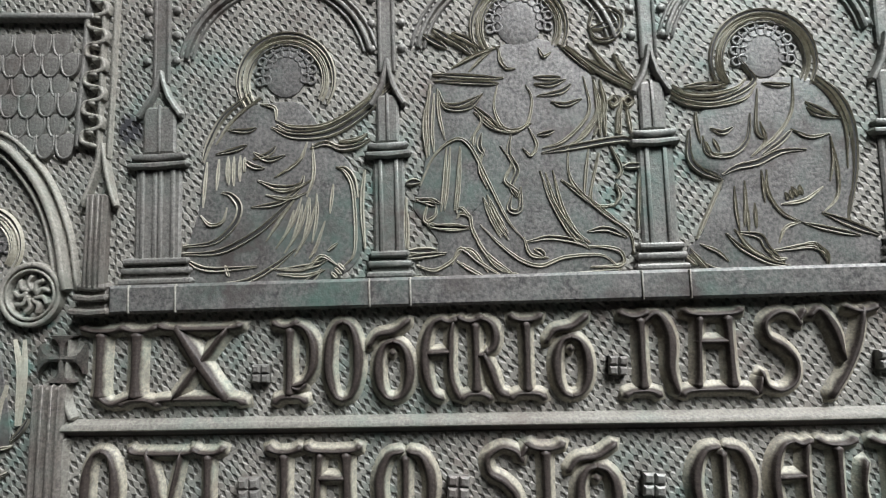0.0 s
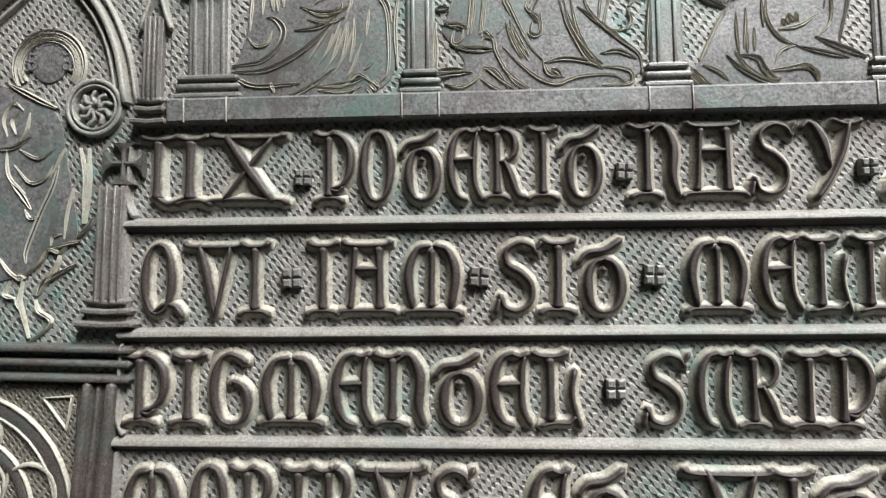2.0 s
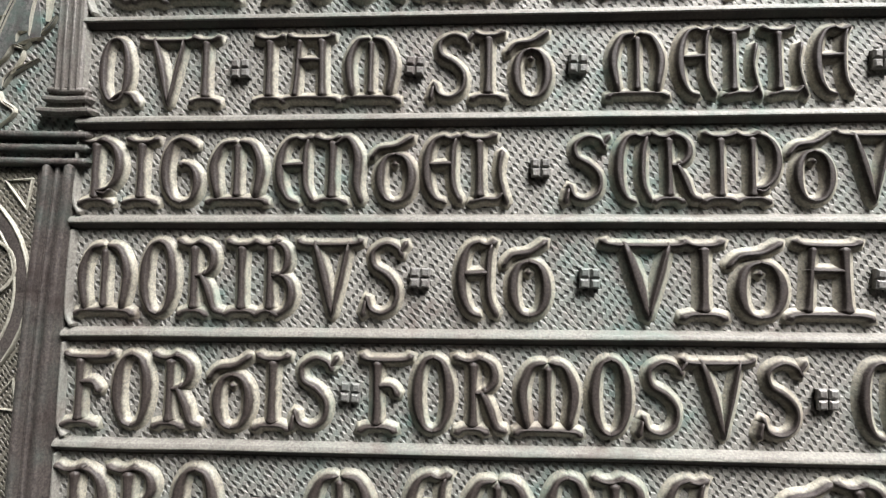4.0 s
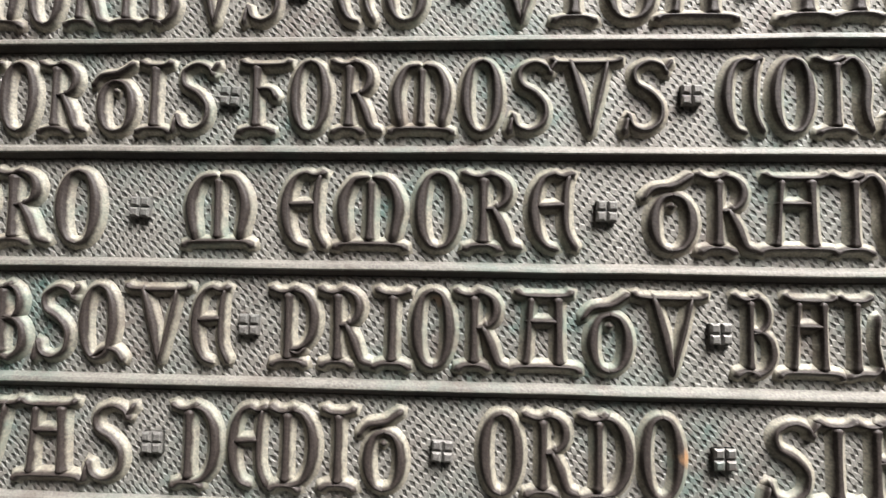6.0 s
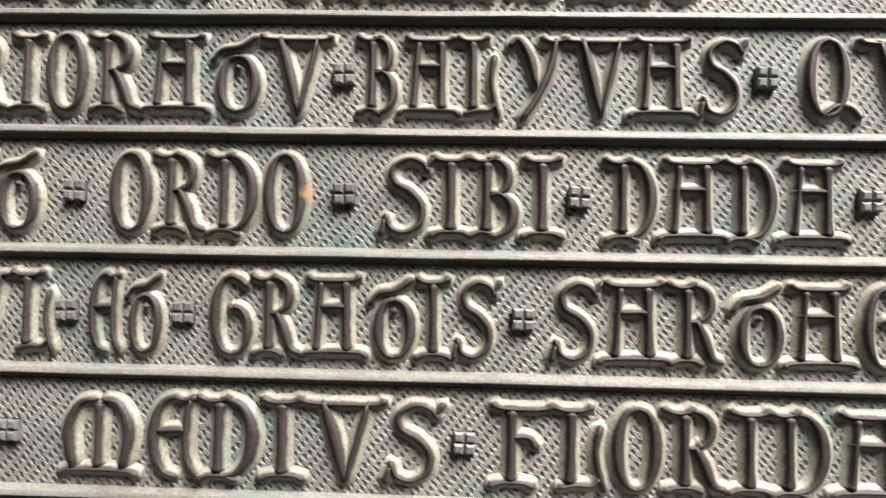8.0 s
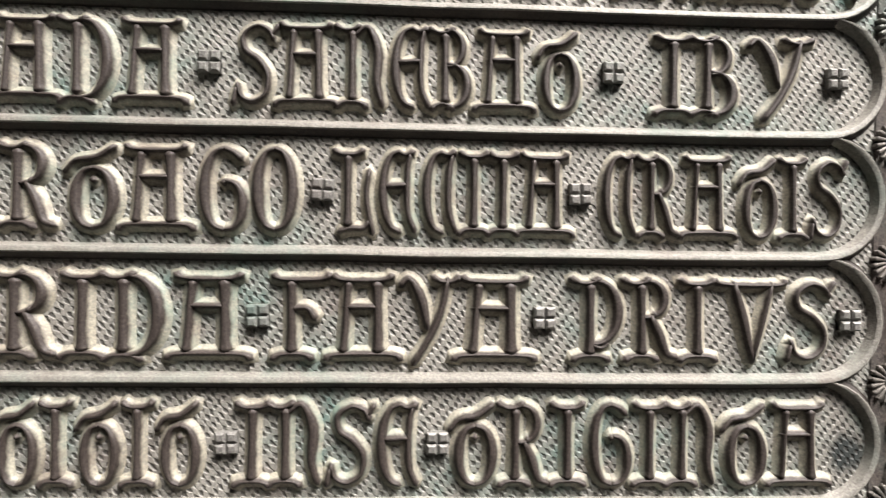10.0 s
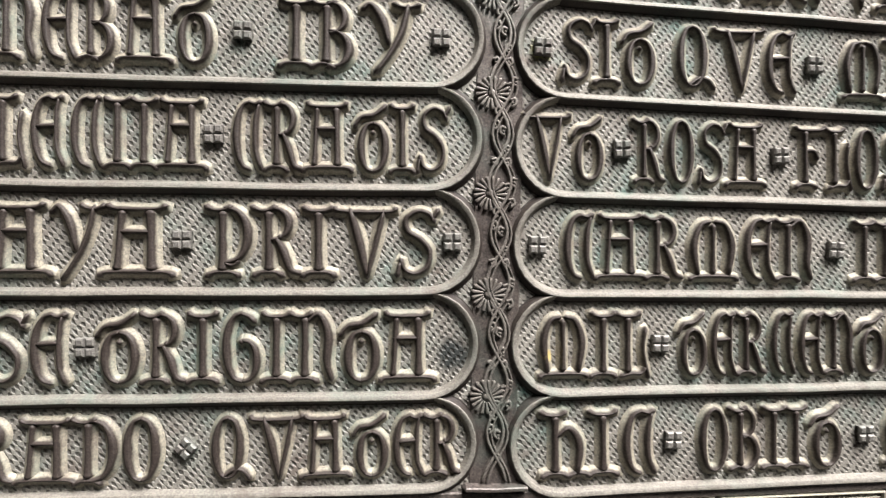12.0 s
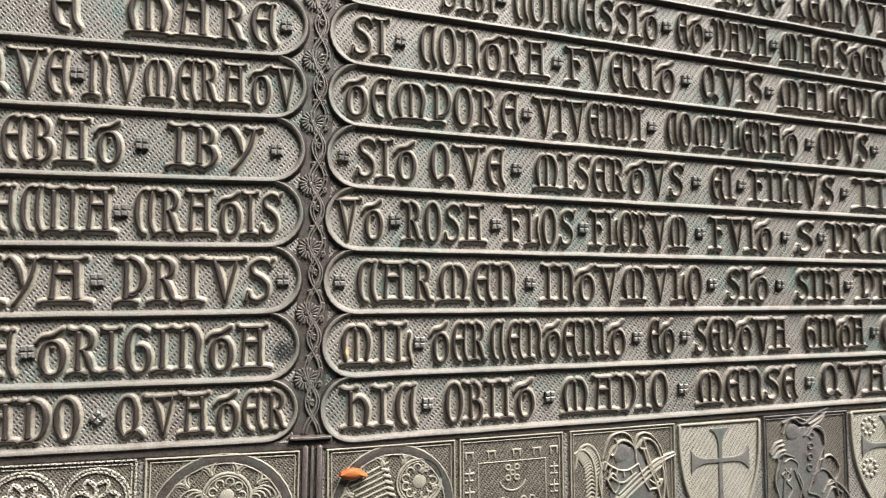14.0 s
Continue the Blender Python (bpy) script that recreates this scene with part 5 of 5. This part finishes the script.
# right of the divider, laid out from its own corner
bm = panel_frame(-0.0125, 0.0935, True)
strip_part("arch_band", cusped(bm, 0.0410, 0.0500, -0.0600, 9), MOULD, "dark round arch band")
curled_ring(bm, 0.0630, -0.0405, 0.0190, 11)
for i in range(9):
    line(bm, [(0.004 + 0.002 * i, -0.036 - 0.004 * i), (0.020 + 0.0012 * i, -0.030 - 0.0042 * i), (0.037, -0.0225 - 0.005 * i)], 0.0006, 0.0020, 0.0005, 0.0, 3)
for i in range(8):
    line(bm, [(0.0315 + 0.0015 * i, -0.0275 - 0.0052 * i), (0.0375 + 0.0012 * i, -0.0295 - 0.0052 * i)], 0.0010, 0.0024, 0.0007, 0.0, 1)
strip_part("roundel_panel", bm, LIP, "scalloped arch holding a wing and a curled round flower")
bm = panel_frame(0.0985, 0.1930, True)
line(bm, [(0.1150, -0.14), (0.1150, -0.030), (0.1770, -0.030), (0.1770, -0.14)], 0.0005, 0.0018, 0.0005, 0.0, 1)
line(bm, arc_points(0.1460, -0.043, 0.0125, 200, 340, 10), 0.0005, 0.0018, 0.0005, 0.0, 1)
for gx, gz in ((0.1460, -0.040), (0.1330, -0.068), (0.1460, -0.070), (0.1600, -0.068), (0.1460, -0.090)):
    for dx, dz in ((-0.0040, 0.0045), (0.0040, 0.0045), (0, 0), (-0.0040, -0.0045), (0.0040, -0.0045)):
        loop_line(bm, gx + dx, gz + dz, 0.0022, 0.0006, 0.0020, 0.0, 10)
for i, x in enumerate((0.1070, 0.1270, 0.1500, 0.1690, 0.1850)):
    z = -0.0205
    line(bm, [(x - 0.004, z), (x + 0.004, z)], 0.0006, 0.0022, 0.0005, 0.0, 1)
    line(bm, [(x - 0.003, z - 0.0055), (x - 0.003, z), ], 0.0006, 0.0022, 0.0005, 0.0, 1)
    line(bm, [(x + 0.003, z - 0.0055), (x + 0.003, z), ], 0.0006, 0.0022, 0.0005, 0.0, 1)
for k in range(4):
    for x in (0.1070, 0.1850):
        z = -0.038 - 0.016 * k
        line(bm, [(x - 0.004, z), (x + 0.004, z)], 0.0006, 0.0022, 0.0005, 0.0, 1)
        line(bm, [(x, z - 0.006), (x, z + 0.004)], 0.0006, 0.0022, 0.0005, 0.0, 1)
        line(bm, [(x - 0.0035, z - 0.006), (x + 0.0035, z - 0.006)], 0.0005, 0.0018, 0.0005, 0.0, 1)
strip_part("charged_panel", bm, LIP, "bordered panel with clusters of small rings")
bm = panel_frame(0.2010, 0.3060, True)
spine = [(0.205, -0.042), (0.210, -0.025), (0.220, -0.022), (0.229, -0.034), (0.231, -0.060), (0.226, -0.095), (0.218, -0.130)]
line(bm, spine, 0.0008, 0.0026, 0.0006, 0.0, 5)
line(bm, [(x - 0.0055, z - 0.004) for x, z in spine[1:]], 0.0008, 0.0026, 0.0006, 0.0, 5)
for i, (x, z, _) in enumerate(spline([(x, z, 0) for x, z in spine[2:]], 8)):
    line(bm, [(x - 0.0058, z - 0.004), (x, z)], 0.0004, 0.0020, 0.0005, 0.0, 1)
    line(bm, [(x - 0.0150, z - 0.008), (x - 0.010, z - 0.004), (x - 0.0070, z - 0.006)], 0.0006, 0.0022, 0.0005, 0.0, 2)
first = len(bm.faces)
swell(bm, [(0.2390, -0.060), (0.2500, -0.034), (0.2620, -0.026), (0.2720, -0.034), (0.2820, -0.060), (0.2860, -0.10), (0.2600, -0.13), (0.2360, -0.10)], 0.0022, 0.0, 3)
swell(bm, arc_points(0.2520, -0.0320, 0.0090, 0, 330, 11), 0.0022, 0.0, 2, 0.12)
bm.faces.ensure_lookup_table()
for i in range(first, len(bm.faces)):
    bm.faces[i].material_index = 1
for c in ([(0.240, -0.052), (0.252, -0.058), (0.266, -0.050)], [(0.236, -0.080), (0.262, -0.062), (0.290, -0.042), (0.298, -0.036)], [(0.240, -0.084), (0.264, -0.066), (0.292, -0.046)],
          [(0.265, -0.030), (0.275, -0.020), (0.288, -0.028), (0.295, -0.060), (0.290, -0.095)], [(0.276, -0.028), (0.282, -0.048), (0.292, -0.080)], [(0.246, -0.070), (0.252, -0.080), (0.246, -0.090), (0.240, -0.080), (0.246, -0.070)],
          [(0.234, -0.045), (0.240, -0.030), (0.252, -0.020), (0.264, -0.026), (0.266, -0.040)]):
    line(bm, c, 0.0007, 0.0026, 0.0006, 0.0012, 4)
for c in (
        ((0.2320, -0.0348), (0.2356, -0.0240), (0.2414, -0.0152), (0.2518, -0.0124), (0.2603, -0.0166), (0.2631, -0.0234)),
        ((0.2389, -0.0303), (0.2428, -0.0326), (0.2464, -0.0248), (0.2459, -0.0186)),
        ((0.2342, -0.0381), (0.2454, -0.0451), (0.2568, -0.0470), (0.2685, -0.0419)),
        ((0.2364, -0.0403), (0.2335, -0.0451)),
        ((0.2409, -0.0437), (0.2385, -0.0486)),
        ((0.2465, -0.0462), (0.2452, -0.0512)),
        ((0.2528, -0.0472), (0.2532, -0.0524)),
        ((0.2597, -0.0458), (0.2619, -0.0506)),
        ((0.2477, -0.0681), (0.2653, -0.0544), (0.2861, -0.0407), (0.3053, -0.0344)),
        ((0.2505, -0.0720), (0.2681, -0.0578), (0.2889, -0.0440), (0.3070, -0.0366)),
        ((0.2642, -0.0261), (0.2679, -0.0171), (0.2749, -0.0145), (0.2837, -0.0182), (0.2911, -0.0281), (0.2949, -0.0414), (0.2963, -0.0597), (0.2982, -0.0755)),
        ((0.2737, -0.0190), (0.2700, -0.0276), (0.2758, -0.0285), (0.2737, -0.0190)),
        ((0.2734, -0.0283), (0.2800, -0.0480), (0.2884, -0.0642)),
        ((0.2764, -0.0286), (0.2830, -0.0472), (0.2914, -0.0634)),
        ((0.2798, -0.0583), (0.2856, -0.0614), (0.2927, -0.0584), (0.2884, -0.0652), (0.2796, -0.0665)),
        ((0.2367, -0.0545), (0.2425, -0.0489), (0.2480, -0.0580), (0.2438, -0.0663), (0.2367, -0.0545)),
        ((0.2330, -0.0390), (0.2282, -0.0537), (0.2307, -0.0701)),
        ((0.2684, -0.0429), (0.2739, -0.0578), (0.2795, -0.0675))):
    line(bm, list(c), 0.0005, 0.0026, 0.0005, 0.0014, 4)
serpent = strip_part("serpent_panel", bm, LIP, "ribbed serpent coil beside a cloaked plain shape")
serpent.data.materials.append(FIGURE)


def shield(x0, x1, charge, label, name):
    """A shield with curved flanks, hatched field and raised cross."""
    cx, w = (x0 + x1) / 2, (x1 - x0) / 2
    flank = [(x0, -0.011), (x0 + 0.001, -0.040), (x0 + w * 0.16, -0.070), (x0 + w * 0.5, -0.100), (cx, -0.122)]
    outline = flank + [(2 * cx - x, z) for x, z in flank[-2::-1]]
    bm = bmesh.new()
    ring = [bm.verts.new((x, -0.0010, z)) for x, z in [(a, b) for a, b, _ in spline([(a, b, 0) for a, b in outline], 4)]]
    bm.faces.new(ring)
    field_ob = strip_part(name, bm, HATCH, label)
    bm = bmesh.new()
    line(bm, outline, 0.0012, 0.0040, 0.0009, 0.0, 4)
    line(bm, [(x0, -0.0105), (cx, -0.0105), (x1, -0.0105)], 0.0008, 0.0034, 0.0008, 0.0, 1)
    part("shield_rim", bm, LIP, field_ob)
    bm = bmesh.new()
    z = -0.046
    pattee(bm, cx, z, (0.030, w * 0.72, 0.058), 0.0019, 0.0105, 0.0018, 0.001)
    part("shield_cross", bm, BRONZE, field_ob, "dark raised cross with flared arms")
    if charge:
        for sx in (-1, 1):
            for sz in (0.020, -0.022):
                bm = bmesh.new()
                for i in range(9):
                    a = 2 * math.pi * i / 9
                    boss(bm, cx + sx * w * 0.52 + 0.0080 * math.cos(a), z + sz + 0.0080 * math.sin(a), 0.0022, 0.0024, 0.001, 7)
                boss(bm, cx + sx * w * 0.52, z + sz, 0.0036, 0.0022, 0.001, 8)
                part("rosette", bm, LIP, field_ob)


shield(0.3120, 0.4000, False, "pale hatched bronze shield with a flared cross", "cross_shield")
bm = panel_frame(0.4060, 0.5050, True)
swell(bm, [(0.4200, -0.070), (0.4300, -0.040), (0.4450, -0.022), (0.4620, -0.022), (0.4760, -0.040), (0.4820, -0.075), (0.4900, -0.110), (0.4500, -0.13), (0.4150, -0.11)], 0.0022, 0.0, 3)
swell(bm, arc_points(0.4400, -0.0260, 0.0085, 0, 330, 11), 0.0022, 0.0, 2, 0.12)
for c in ([(0.428, -0.016), (0.440, -0.012), (0.452, -0.018), (0.470, -0.008), (0.482, -0.004)], [(0.452, -0.030), (0.464, -0.022), (0.476, -0.030), (0.474, -0.056), (0.462, -0.076)], [(0.420, -0.050), (0.428, -0.046), (0.440, -0.050)],
          [(0.430, -0.060), (0.426, -0.090), (0.436, -0.110)], [(0.462, -0.070), (0.474, -0.064), (0.486, -0.074), (0.492, -0.092)], [(0.456, -0.086), (0.470, -0.092), (0.480, -0.110)], [(0.440, -0.062), (0.450, -0.090), (0.446, -0.115)]):
    line(bm, c, 0.0007, 0.0026, 0.0006, 0.0014, 4)
for i in range(4):
    loop_line(bm, 0.461 - 0.001 * i, -0.030 - 0.0105 * i, 0.0030, 0.0006, 0.0024, 0.0014, 10)
rider = strip_part("rider_panel", bm, FIGURE, "worn plain shape in low relief under a plume")
bm = bmesh.new()
for c in (
        ((0.4274, -0.0262), (0.4324, -0.0155), (0.4433, -0.0112), (0.4547, -0.0153), (0.4593, -0.0184), (0.4719, -0.0130), (0.4804, -0.0074)),
        ((0.4619, -0.0219), (0.4703, -0.0180), (0.4775, -0.0111)),
        ((0.4129, -0.0438), (0.4184, -0.0355), (0.4271, -0.0328)),
        ((0.4141, -0.0461), (0.4210, -0.0389), (0.4290, -0.0373)),
        ((0.4166, -0.0496), (0.4234, -0.0435), (0.4301, -0.0424)),
        ((0.4561, -0.0305), (0.4646, -0.0221), (0.4742, -0.0239), (0.4778, -0.0365), (0.4702, -0.0527), (0.4628, -0.0688), (0.4553, -0.0848)),
        ((0.4701, -0.0555), (0.4841, -0.0510), (0.4941, -0.0631), (0.4886, -0.0767), (0.4773, -0.0812)),
        ((0.4729, -0.0875), (0.4831, -0.0762), (0.4967, -0.0830), (0.5067, -0.0952)),
        ((0.4768, -0.0935), (0.4855, -0.0831), (0.4978, -0.0898)),
        ((0.4361, -0.0610), (0.4304, -0.0715), (0.4367, -0.0803), (0.4317, -0.0892)),
        ((0.4218, -0.0516), (0.4172, -0.0704), (0.4218, -0.0882)),
        ((0.4284, -0.0538), (0.4364, -0.0511), (0.4443, -0.0573), (0.4412, -0.0670)),
        ((0.4439, -0.0661), (0.4489, -0.0776), (0.4457, -0.0894)),
        ((0.4253, -0.0656), (0.4307, -0.0628), (0.4358, -0.0676), (0.4316, -0.0727), (0.4253, -0.0656))):
    line(bm, list(c), 0.0005, 0.0024, 0.0005, 0.0014, 4)
part("raised_outline", bm, RELIEF, rider)
shield(0.5110, 0.6050, True, "hatched bronze shield with a flared cross and rosettes", "cross_shield")
bm = panel_frame(0.6110, 0.7100, True)
strip_part("plain_panel", bm, LIP, "framed bronze panel")

# ---- a dry leaf caught on the lower strip ----
bm = bmesh.new()
rows = []
for i in range(13):
    t = i / 12
    w = 0.0052 * math.sin(math.pi * min(1, t * 1.04)) ** 0.7 * (1 - 0.35 * t) + 0.0003
    rows.append([bm.verts.new(((t - 0.5) * 0.0225, -0.0042 - 0.0030 * math.cos(s * 1.4) - 0.001 * math.sin(5 * t), s * w + 0.0016 * math.sin(3 * t))) for s in (-1, -0.5, 0, 0.5, 1)])
for a, b in zip(rows, rows[1:]):
    for i in range(4):
        bm.faces.new((a[i], a[i + 1], b[i + 1], b[i]))
leaf = tagged(new("dry_leaf"), "small curled orange dry leaf caught on the bronze relief", "leaf")
leaf.location, leaf.rotation_euler = (0.9085, 0, -0.6300), (0, 0.12, 0)
blade = part("blade", bm, LEAF, leaf)
thick = blade.modifiers.new("thickness", 'SOLIDIFY')
thick.thickness = 0.0005
bm = bmesh.new()
line(bm, [(-0.0125, -0.0006), (0.0, 0.0018), (0.0110, 0.0006)], 0.0003, 0.0004, 0.0002, 0.0070, 3)
part("midrib", bm, LEAF, leaf)
